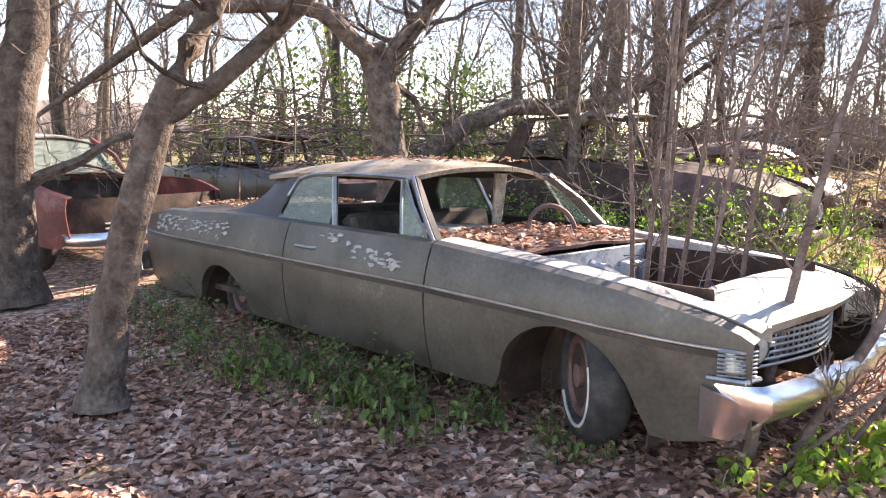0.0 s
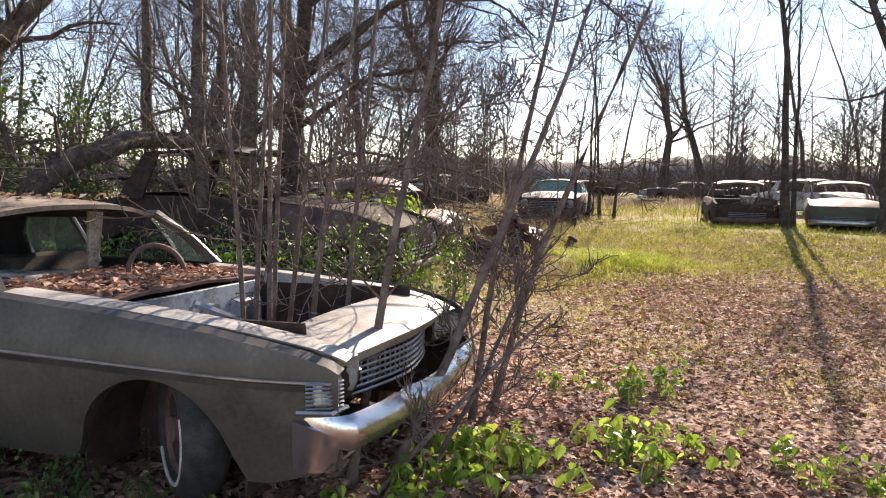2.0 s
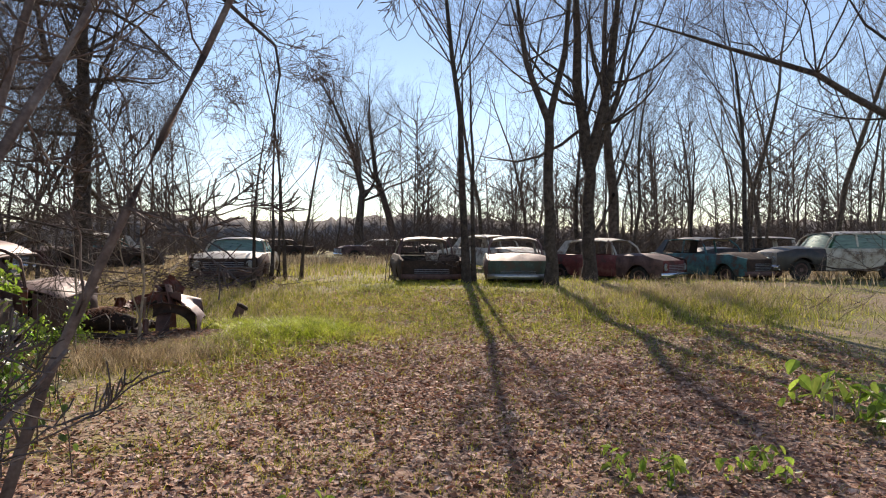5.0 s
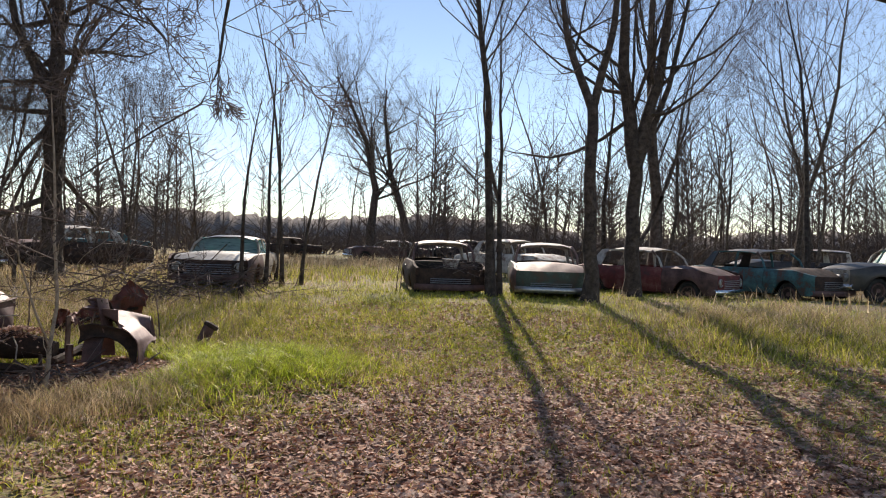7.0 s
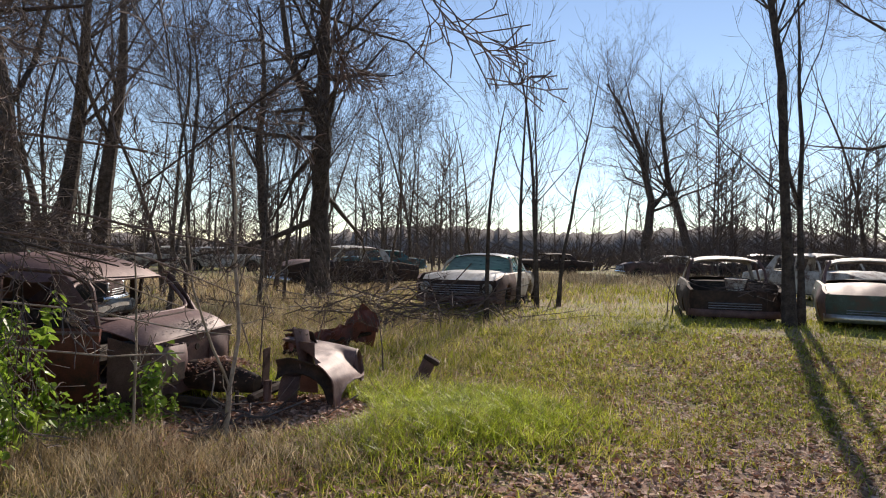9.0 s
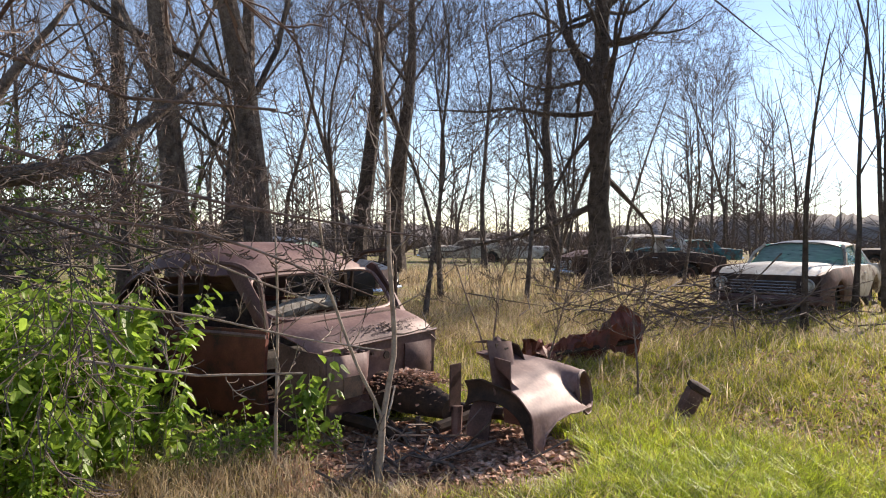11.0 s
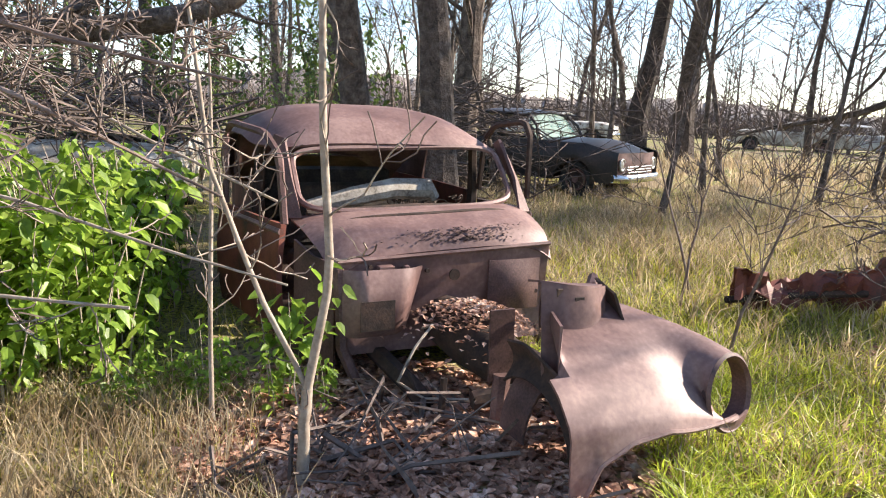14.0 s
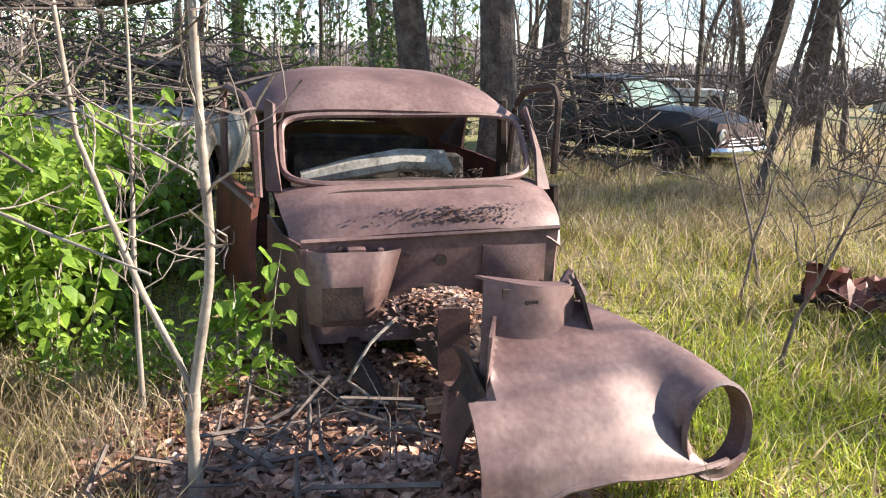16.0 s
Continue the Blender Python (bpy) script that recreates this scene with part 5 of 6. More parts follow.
# behind the old sedan
car("car", pose(-1.75, 19.2, -0.10, 0, 0, 6), dict(FIFTIES, body=PAINT_BLACK, top=PAINT_BLACK, front_panel=RUST, glass=("windscreen",), glass_mat=GLASS_TEAL, bars=3), "black and rust sedan with chrome bumper and teal windscreen")
car("car", pose(-2.2, 10.0, -0.05, 0, 0, -33), dict(WAGON, body=PAINT_BEIGE, roof_mat=RUST_DARK, pillar=RUST_DARK, top=PAINT_BEIGE, glass=()), "bleached beige wagon under fallen branches")
for x, y, a, mat in ((-14.0, 38.0, 20, PAINT_WHITE), (-8.0, 42.0, 200, PAINT_BEIGE), (-2.0, 44.0, 10, PAINT_WHITE), (3.5, 45.0, 190, PAINT_TEAL)):
    car("car", pose(x, y, -0.1, 0, 0, a), dict(SIXTIES, body=mat, glass=()), "pale car far off in the woods", "far cars")
# beside the near car
car("car", pose(-5.5, 2.9, 0.06, 0, 0, -14), dict(SIXTIES, roof=1.46, body=PAINT_RED, hood=False, lamps=False, front_panel=RUST_DARK, bars=2, roof_mat=PAINT_TOP, glass=("windscreen", "side"), top=RUST), "maroon car without bonnet, leaves on its cowl")
car("car", pose(1.15, 6.4, 0.02, 0, 0, -22), dict(FIFTIES, width=1.84, roof=1.88, roof_half=0.68, belt=[(-4.3, 0.95), (-3.2, 1.2), (-1.0, 1.2), (0.2, 1.08), (0.85, 0.9)], body=RUST_DARK, rear_pillar=RUST_DARK, roof_mat=PAINT_BEIGE, top=RUST_DARK, pillar=RUST_DARK, front_fender=RUST, bumper=RUST, bars=3), "tall dark old sedan with a bleached roof, overgrown by vines")
car("car", pose(-4.2, 6.2, 0.08, 0, 0, -22), dict(SIXTIES, roof=1.48, lamps=False, bars=2, body=PAINT_BLACK, roof_mat=RUST_DARK, top=RUST), "dark car with empty windows under branches")

# ---- trees ----


def grow(rng, p, d, length, r, level, depth, out, kids, upward=0.25, wild=0.22):
    """A branch as a bent line, with its children, into out[level]."""
    n = (8, 6, 4, 3)[min(level, 3)]
    pts, rad = [np.array(p, float)], [r]
    d = np.array(d, float)
    for i in range(n):
        d = d + rng.normal(0, wild * (0.45 if level == 0 else 1.0), 3) + np.array([0, 0, upward * (0.12 if level == 0 else 0.4)])
        d /= np.linalg.norm(d)
        pts.append(pts[-1] + d * length / n)
        rad.append(max(0.0032, r * (1 - 0.85 * (i + 1) / n)))
    out[min(level, len(out) - 1)].append((pts, rad, (9, 5, 3, 3, 3)[level]))
    if level >= depth:
        return
    for k in range(kids[level] if level == 0 else round(kids[level] * 1.2)):
        f = rng.uniform(0.22 if level else 0.30, 1.0)
        i = min(n - 1, int(f * n))
        q = pts[i] + (pts[i + 1] - pts[i]) * (f * n - i)
        side = rng.normal(0, 1, 3)
        along = pts[i + 1] - pts[i]
        along /= np.linalg.norm(along)
        side -= along * (side @ along)
        side /= np.linalg.norm(side) + 1e-6
        a = rng.uniform(0.45, 1.05)
        nd = along * math.cos(a) + side * math.sin(a)
        grow(rng, q, nd, length * rng.uniform(0.33, 0.62) * (1.15 - 0.5 * f), max(0.003, rad[i] * rng.uniform(0.20, 0.40)), level + 1, depth, out, kids, upward, wild)


def bare_tree(name, m, seed, height, r, kids=(11, 7, 5), depth=3, lean=(0, 0), upward=0.25, wild=0.22, bark=None, label="bare grey-brown tree with fine twigs", group="bare trees", path=None, category="tree"):
    """A leafless tree: trunk with main limbs, and a crown of twigs."""
    rng = np.random.default_rng(seed)
    out = [[], [], []]
    if path:
        for pts, rad, fork in path:
            pts = np.array(pts, float)
            k = np.linspace(0, len(pts) - 1, 3 * len(pts))
            fine = np.stack([np.interp(k, range(len(pts)), pts[:, i]) for i in range(3)], 1)
            fine[1:-1] += rng.normal(0, rad[0] * 0.10, fine[1:-1].shape)
            out[0].append((fine, np.interp(k, range(len(rad)), rad), 10))
            for _ in range(fork):
                i = int(rng.uniform(0.25, 0.97) * (len(fine) - 1))
                a = rng.normal(0, 1, 3) + np.array([0, 0, 0.5])
                grow(rng, fine[i], a / np.linalg.norm(a), height * rng.uniform(0.2, 0.42), np.interp(k[i], range(len(rad)), rad) * 0.35, 1, depth, out, kids, upward, wild)
    else:
        grow(rng, (0, 0, -0.1), np.array([lean[0], lean[1], 1.0]), height, r, 0, depth, out, kids, upward, wild)
    t = thing(name, raised(m), label, category, group)
    flare = Bag()
    for pts, rad, s in out[0]:
        rad = np.array(rad)
        if pts[0][2] < 0.1:
            rad[0] *= 1.35
        flare.tube(pts, rad, s)
    part("trunk", flare, bark or BARK, t)
    limbs, twigs = Bag(), Bag()
    for pts, rad, s in out[1]:
        limbs.tube(pts, rad, s, False)
    for pts, rad, s in out[2]:
        twigs.tube(pts, rad, s, False)
    tagged(part("limb", limbs, bark or BARK, t), kind="stuff")
    if twigs.f:
        tagged(part("twig", twigs, TWIG, t), kind="stuff")
    return t


def turned(x, y, a, z=0.0, k=1.0):
    return Matrix.Translation((x, y, z)) @ Matrix.Rotation(radians(a), 4, "Z")


# the row of tall trees between the far cars
bare_tree("tree", pose(12.7, 15.6, 0), 11, 13.0, 0.115, (16, 7, 5), 3, (0.0, 0.02), 0.5, 0.12, BARK_DARK, "tall slim bare tree between two parked wrecks")
bare_tree("tree", pose(13.0, 15.7, 0), 12, 7.5, 0.075, (12, 6, 4), 3, (0.02, 0), 0.5, 0.14, BARK_DARK, "slim second stem beside a tall bare tree")
bare_tree("tree", pose(14.65, 14.3, 0), 13, 12.0, 0.25, (11, 8, 5), 3, (-0.03, 0.03), 0.5, 0.16, BARK_DARK, "dark forked bare tree beside a white-roofed car",
          path=[([(0, 0, 0), (-0.1, 0, 2.5), (-0.1, 0, 4.6)], [0.18, 0.145, 0.13], 1), ([(-0.1, 0, 4.5), (-0.6, 0.4, 6.2), (-1.0, 0.7, 9.5)], [0.11, 0.08, 0.02], 9), ([(-0.1, 0, 4.5), (0.3, -0.2, 6.5), (0.6, -0.3, 10.5)], [0.11, 0.08, 0.02], 9)])
bare_tree("tree", pose(16.9, 15.3, 0), 14, 14.0, 0.33, (13, 8, 5), 3, (0.01, 0), 0.55, 0.14, BARK_DARK, "broad dark bare tree beside a maroon wreck",
          path=[([(0, 0, 0), (0, 0, 2.2), (0.05, 0, 4.0)], [0.22, 0.18, 0.165], 2), ([(0, 0, 3.4), (-0.35, 0.2, 6.0), (-0.4, 0.3, 11.5)], [0.20, 0.15, 0.04], 10), ([(0, 0, 3.6), (0.5, -0.3, 6.0), (0.9, -0.5, 11.0)], [0.17, 0.13, 0.03], 10), ([(0, 0, 3.2), (0.7, -0.4, 5.6), (1.4, -0.7, 9.5)], [0.10, 0.07, 0.02], 8)])
bare_tree("tree", pose(20.3, 18.0, 0), 15, 12.0, 0.23, (12, 8, 5), 3, (0.06, -0.05), 0.5, 0.16, BARK_DARK, "leaning dark bare tree behind the row of cars")
bare_tree("tree", pose(24.0, 15.2, 0), 16, 10.0, 0.11, (12, 6, 4), 3, (0.05, -0.03), 0.5, 0.14, BARK_DARK, "thin bare tree beside a teal car")
bare_tree("tree", pose(14.0, 3.5, 0), 17, 9.0, 0.2, (12, 8, 5), 3, (-0.1, 0.05), 0.2, 0.2, BARK_DARK, "bare tree reaching over the clearing",
          path=[([(0, 0, 0), (-0.1, 0.1, 2.0), (-0.7, 0.6, 4.5), (-1.8, 1.3, 7.0)], [0.15, 0.12, 0.08, 0.02], 9), ([(-0.2, 0.2, 2.6), (-1.6, 1.6, 4.0), (-3.6, 3.2, 4.9)], [0.06, 0.045, 0.012], 12)])
# far left of the clearing
bare_tree("tree", pose(3.33, 22.02, 0), 21, 11.5, 0.3, (12, 9, 6), 3, (0, 0), 0.05, 0.2, BARK_DARK, "wide dark bare tree with low spreading limbs",
          path=[([(0, 0, 0), (0.0, 0, 2.5), (0.05, 0, 5.0), (0.0, 0.1, 8.0), (0.2, 0.1, 11.0)], [0.30, 0.25, 0.20, 0.12, 0.03], 34), ([(0, 0, 4.6), (-0.9, 0.2, 6.4), (-1.4, 0.4, 9.5)], [0.15, 0.10, 0.03], 9)])
bare_tree("tree", pose(1.0, 30.0, 0), 22, 11.0, 0.25, (13, 8, 5), 3, (0.03, 0.0), 0.3, 0.18, BARK_DARK)
for i, (x, y, h) in enumerate(((8.1, 18.9, 6.5), (8.8, 19.9, 8.5), (9.5, 20.5, 6.2), (7.0, 16.6, 4.4), (9.2, 22.0, 6.0))):
    bare_tree("sapling", pose(x, y, 0), 30 + i, h, 0.055, (12, 4, 3), 2, (0.03 * (i % 3 - 1), 0), 0.5, 0.12, BARK_DARK, "slender bare sapling in dry grass", "saplings")
bare_tree("tree", pose(0.1, 7.0, 0), 47, 2.8, 0.16, (10, 9, 5), 3, (0, 0), -0.05, 0.24, BARK_DARK, "bare tree with drooping twiggy branches over the clearing",
          path=[([(0, 0, 0), (0.1, 0, 1.8), (0.3, -0.1, 3.6), (0.4, -0.2, 6.5)], [0.15, 0.12, 0.10, 0.03], 10), ([(0.2, 0, 2.8), (1.6, -0.5, 3.9), (3.4, -1.0, 4.3), (4.5, -1.0, 3.5), (4.4, -1.0, 2.5), (3.6, -0.9, 1.9)], [0.05, 0.04, 0.028, 0.014, 0.007, 0.004], 12), ([(0.2, 0, 2.2), (1.2, 0.6, 3.0), (2.6, 1.0, 3.3)], [0.045, 0.03, 0.01], 30), ([(0.3, 0, 3.0), (1.6, 0.9, 4.2), (3.2, 1.6, 4.4), (4.2, 1.8, 3.6)], [0.05, 0.035, 0.02, 0.006], 30), ([(0.35, -0.1, 3.8), (1.8, 0.3, 5.2), (3.4, 0.8, 5.6)], [0.045, 0.03, 0.008], 24), ([(0.2, 0, 1.6), (1.0, 0.3, 1.9), (2.0, 0.5, 1.75), (3.0, 0.6, 1.5)], [0.03, 0.022, 0.015, 0.005], 16)])
bare_tree("tree", pose(4.4, -1.2, 0), 48, 4.2, 0.1, (9, 8, 5), 3, (0, 0), 0.0, 0.22, BARK_DARK, "bare tree reaching over the leaf-strewn path",
          path=[([(3.2, -1.8, 0), (3.0, -1.6, 2.2), (2.6, -1.0, 4.2), (1.8, 0.2, 5.4)], [0.13, 0.11, 0.09, 0.02], 9), ([(2.8, -1.4, 3.2), (1.6, 1.2, 4.4), (0.4, 3.6, 4.4), (-0.3, 4.8, 3.4)], [0.06, 0.045, 0.03, 0.008], 18)])
# around the old sedan
bare_tree("tree", pose(-0.35, 13.6, 0), 41, 10.0, 0.24, (10, 8, 5), 3, (0.03, -0.02), 0.3, 0.16, BARK, "thick rough-barked bare tree behind the old sedan")
bare_tree("tree", pose(-1.5, 13.3, 0), 42, 10.0, 0.22, (10, 8, 5), 3, (-0.02, 0.02), 0.3, 0.18, BARK, "thick rough-barked bare tree behind the old sedan")
bare_tree("tree", pose(-4.0, 14.8, 0), 43, 9.0, 0.2, (11, 8, 5), 3, (0.0, 0.0), 0.3, 0.16, BARK)
bare_tree("tree", pose(-5.6, 27.0, 0), 44, 12.0, 0.36, (12, 8, 5), 3, (0.0, 0.0), 0.3, 0.16, BARK_DARK)
bare_tree("tree", pose(-4.4, 27.8, 0), 45, 12.0, 0.34, (12, 8, 5), 3, (0.05, 0.0), 0.3, 0.16, BARK_DARK)
bare_tree("fallen_tree", pose(0, 0, 0), 46, 4.5, 0.2, (9, 7, 4), 3, (0, 0), 0.05, 0.3, BARK, "half-fallen tree with a heavy level limb", category="tree",
          path=[([(-3.6, 6.4, 0), (-3.2, 7.2, 1.5), (-2.5, 8.4, 2.05), (-1.7, 9.9, 2.1), (-0.9, 11.0, 2.35), (-0.3, 12.0, 3.4)], [0.22, 0.17, 0.15, 0.13, 0.10, 0.03], 16), ([(-1.7, 9.9, 2.1), (-1.6, 10.3, 2.9), (-1.0, 10.9, 4.2)], [0.09, 0.07, 0.02], 6)])
# around the near car
bare_tree("tree", pose(-2.13, -0.32, 0), 51, 3.6, 0.16, (8, 6, 4), 3, (0, 0), 0.2, 0.24, BARK, "leaning rough-barked tree beside the grey car",
          path=[([(0, 0, 0), (0.02, 0.06, 0.5), (0.12, 0.18, 1.1), (0.23, 0.32, 1.66)], [0.12, 0.10, 0.095, 0.09], 0), ([(0.22, 0.30, 1.6), (0.42, 0.60, 2.35), (0.85, 1.0, 3.6), (1.1, 1.2, 5.0)], [0.085, 0.07, 0.055, 0.03], 8), ([(0.22, 0.32, 1.62), (0.45, 0.55, 1.82), (0.85, 0.85, 2.3), (1.3, 1.3, 3.2)], [0.07, 0.055, 0.05, 0.02], 7)])
bare_tree("tree", pose(-4.9, 1.25, 0), 52, 5.0, 0.2, (8, 7, 4), 3, (0, 0), 0.2, 0.24, BARK, "thick bare tree beside the maroon car",
          path=[([(0, 0, 0), (0.05, 0, 1.2), (0.25, 0.15, 2.4), (0.6, 0.3, 4.5)], [0.24, 0.19, 0.17, 0.08], 10)])
bare_tree("tree", pose(-2.74, 4.76, 0), 53, 4.5, 0.22, (10, 8, 5), 3, (0, 0), 0.1, 0.26, BARK, "crooked thick tree behind the grey car",
          path=[([(0, 0, 0), (-0.05, 0, 1.0), (-0.12, -0.02, 1.9), (-0.3, -0.05, 2.6)], [0.26, 0.21, 0.2, 0.2], 3), ([(-0.3, -0.05, 2.5), (-0.9, -0.4, 3.1), (-2.2, -1.0, 3.0), (-3.4, -1.4, 2.2), (-4.2, -1.8, 1.5)], [0.12, 0.10, 0.08, 0.05, 0.015], 22), ([(-0.2, 0, 2.3), (0.3, 0.2, 3.0), (1.1, 0.5, 4.0)], [0.13, 0.1, 0.03], 8)])
bare_tree("tree", pose(-3.66, 17.5, 0), 54, 9.0, 0.3, (11, 8, 5), 3, (0.05, 0), 0.25, 0.18, BARK)
bare_tree("tree", pose(-0.9, 6.4, 0), 55, 6.0, 0.13, (9, 7, 4), 3, (0.05, 0), 0.2, 0.2, BARK, path=[([(0, 0, 0), (0.02, 0, 1.4), (0.0, 0, 3.0), (0.1, 0.1, 6.0)], [0.10, 0.085, 0.07, 0.03], 9), ([(0, 0, 1.75), (0.5, 0.1, 1.95), (1.2, 0.2, 2.5), (2.2, 0.5, 3.4)], [0.07, 0.06, 0.05, 0.02], 8)])
# saplings at the near car's nose and in its engine bay
for i, (x, y, pts, r, forks) in enumerate((
        (1.23, 0.36, [(0, 0, 0), (0.10, 0.08, 0.6), (0.22, 0.2, 1.3), (0.42, 0.4, 2.2), (0.6, 0.7, 3.6)], 0.032, 7),
        (1.44, 0.50, [(0, 0, 0), (0.25, 0.12, 0.5), (0.62, 0.40, 1.25), (1.0, 0.75, 2.0), (1.5, 1.3, 3.2)], 0.034, 10),
        (1.34, 0.24, [(0, 0, 0), (0.3, 0.1, 0.3), (0.6, 0.25, 0.55), (0.95, 0.45, 0.8)], 0.018, 6),
        (1.60, 0.45, [(0, 0, 0), (0.3, 0.3, 0.35), (0.6, 0.7, 0.8), (0.9, 1.1, 1.1)], 0.018, 6),
        (1.95, 1.25, [(0, 0, 0), (0.12, 0.05, 0.9), (0.32, 0.1, 1.8), (0.7, 0.3, 3.4)], 0.026, 8),
        (2.15, 1.6, [(0, 0, 0), (0.25, 0.05, 0.9), (0.6, 0.1, 1.7), (1.2, 0.3, 3.0)], 0.03, 8))):
    r *= 0.8
    bare_tree("sapling", pose(x, y, 0), 60 + i, 1.7, r, (8, 6, 4), 3, (0, 0), 0.25, 0.2, SAPLING_BARK, "slanting bare sapling at the grey car's nose", "saplings", [(pts, [r, r * 0.9, r * 0.75, r * 0.55, r * 0.25][: len(pts)], forks)], "sapling")
for i, (x, y, dx, dy) in enumerate(((0.62, 1.3, 0.1, 0.1), (0.72, 1.22, 0.0, 0.2), (0.80, 1.38, 0.25, 0.1), (0.55, 1.42, -0.15, 0.1), (0.95, 1.1, 0.3, 0.0), (0.70, 1.5, 0.05, 0.35), (1.15, 1.35, 0.2, 0.2))):
    bare_tree("sapling", pose(x, y, 0.34), 70 + i, 2.4, 0.02, (8, 5, 3), 3, (dx, dy), 0.3, 0.12, SAPLING_BARK, "bare sapling growing out of the engine bay", "saplings", [([(0, 0, 0), (dx * 0.25, dy * 0.25, 0.7), (dx * 0.7, dy * 0.7, 1.6), (dx * 1.5, dy * 1.5, 3.3)], [0.017, 0.015, 0.012, 0.005], 6)], "sapling")
# the pale forked sapling before the old sedan and thin stems beside it
bare_tree("sapling", pose(3.5, 9.03, 0), 81, 1.5, 0.03, (4, 3, 2), 2, (0, 0), 0.3, 0.25, TWIG_PALE, "pale forked sapling before the old sedan", "saplings",
          [([(0, 0, 0), (0.03, -0.01, 0.25), (0.04, 0.0, 0.45)], [0.028, 0.024, 0.022], 1), ([(0.04, 0, 0.44), (0.10, 0.06, 0.9), (0.06, 0.05, 1.45), (0.05, 0.04, 2.0), (0.0, 0.0, 2.9)], [0.019, 0.017, 0.015, 0.013, 0.006], 9), ([(0.04, 0, 0.44), (-0.10, -0.14, 0.85), (-0.22, -0.26, 1.3), (-0.28, -0.30, 1.9), (-0.34, -0.4, 2.5)], [0.012, 0.011, 0.009, 0.007, 0.003], 7)], "sapling")
bare_tree("sapling", pose(2.75, 9.02, 0), 82, 1.2, 0.014, (4, 3, 2), 2, (0, 0), 0.3, 0.25, TWIG_PALE, "thin pale stem among nettles", "saplings", [([(0, 0, 0), (0.02, 0.0, 0.7), (0.0, 0.03, 1.3), (-0.05, 0.05, 1.9)], [0.012, 0.011, 0.009, 0.004], 6)], "sapling")
for i, pts in enumerate(([(-1.2, -0.5, 1.25), (-0.7, -0.1, 1.15), (-0.2, 0.3, 0.98), (0.2, 0.55, 0.90)], [(-1.0, -0.6, 0.95), (-0.5, -0.3, 0.85), (-0.1, 0.1, 0.82)], [(-1.3, 0.2, 1.6), (-0.8, 0.5, 1.35), (-0.35, 0.85, 1.12)])):
    bare_tree("dead_branch", pose(3.4, 8.35, 0), 83 + i, 0.8, 0.01, (4, 3, 2), 2, (0, 0), 0.2, 0.2, TWIG_PALE, "long pale dead branch slanting across the nettles", "dead branches", [(pts, [0.008, 0.007, 0.006, 0.004][: len(pts)], 6)], "branch")
for i, (x, y, h) in enumerate(((3.95, 12.1, 1.7), (4.9, 12.2, 1.3), (3.0, 13.5, 2.2), (3.2, 12.9, 1.6), (11.6, 18.4, 2.6), (11.3, 18.0, 2.1), (11.5, 17.6, 1.8), (6.0, 15.5, 1.5))):
    bare_tree("shrub", pose(x, y, 0), 90 + i, h, 0.014, (9, 5, 3), 3, (0.1 * (i % 3 - 1), 0.08), 0.35, 0.25, SAPLING_BARK, "bare twiggy shrub in dry grass", "bare shrubs", category="shrub")

# brown branches leaning out over the nettles
for i, pts in enumerate(([(0.9, 7.9, 2.3), (2.0, 8.0, 2.0), (3.1, 8.2, 1.75), (4.0, 8.5, 1.6)], [(0.8, 8.3, 2.9), (1.9, 8.6, 2.5), (2.9, 8.8, 2.4)], [(1.0, 7.5, 1.7), (2.0, 7.7, 1.75), (3.0, 8.1, 1.6), (3.7, 8.6, 1.25)])):
    bare_tree("dead_branch", pose(0, 0, 0), 120 + i, 1.3, 0.014, (6, 5, 3), 3, (0, 0), 0.1, 0.25, SAPLING_BARK, "thin brown branch leaning over the nettles", "dead branches", [(pts, [0.016, 0.012, 0.009, 0.004][: len(pts)], 16)], "branch")
# thin twiggy growth behind the old sedan, one grown and then copied
thicket = [bare_tree("sapling", pose(0.8 + 1.4 * i, 17.0 + 2.2 * i, 0), 130 + i, 6.0 + i, 0.05, (22, 9, 5), 3, (0.05, 0.02), 0.3, 0.22, BARK, "thin twiggy bare tree behind the old sedan", "saplings", category="sapling") for i in range(2)]
for x, y, a, k in ((-2.9, 17.6, 120, 1.1), (0.2, 19.6, 200, 1.1), (1.9, 24.0, 290, 1.3), (-0.8, 22.5, 75, 1.3), (-3.4, 21.5, 230, 1.4), (5.2, 24.5, 320, 1.0), (2.6, 20.5, 15, 0.8)):
    c = copy_thing(thicket[int(10 * k) % 2], raised(turned(x, y, a)))
    c.scale = (k, k, k)

# woods behind: five grown once, then copied
woods = [bare_tree("tree", pose(-9 - 3 * i, 24 + 2 * i, 0), 100 + i, 10.0 + i, 0.075 + 0.016 * i, (14, 7, 4), 3, (0.03 * i - 0.06, 0.03), 0.3, 0.2, BARK_DARK if i % 2 else BARK, "bare tree standing in the woods", "trees of the wood") for i in range(5)]
rng = np.random.default_rng(77)
spots = []
for x0, x1, y0, y1, n in ((-26, -6, 12, 22, 12), (-30, 0, 22, 40, 16), (-34, 6, 40, 62, 16), (6, 26, 44, 66, 6), (26, 50, 24, 46, 18), (27, 46, 4, 22, 20), (-22, -9, -2, 10, 9)):
    for _ in range(n):
        spots.append((rng.uniform(x0, x1), rng.uniform(y0, y1)))
for x, y in spots:
    k = rng.uniform(0.75, 1.2)
    w = woods[int(rng.integers(5))]
    c = copy_thing(w, raised(turned(x, y, rng.uniform(0, 360))))
    c.scale = (k, k, k)
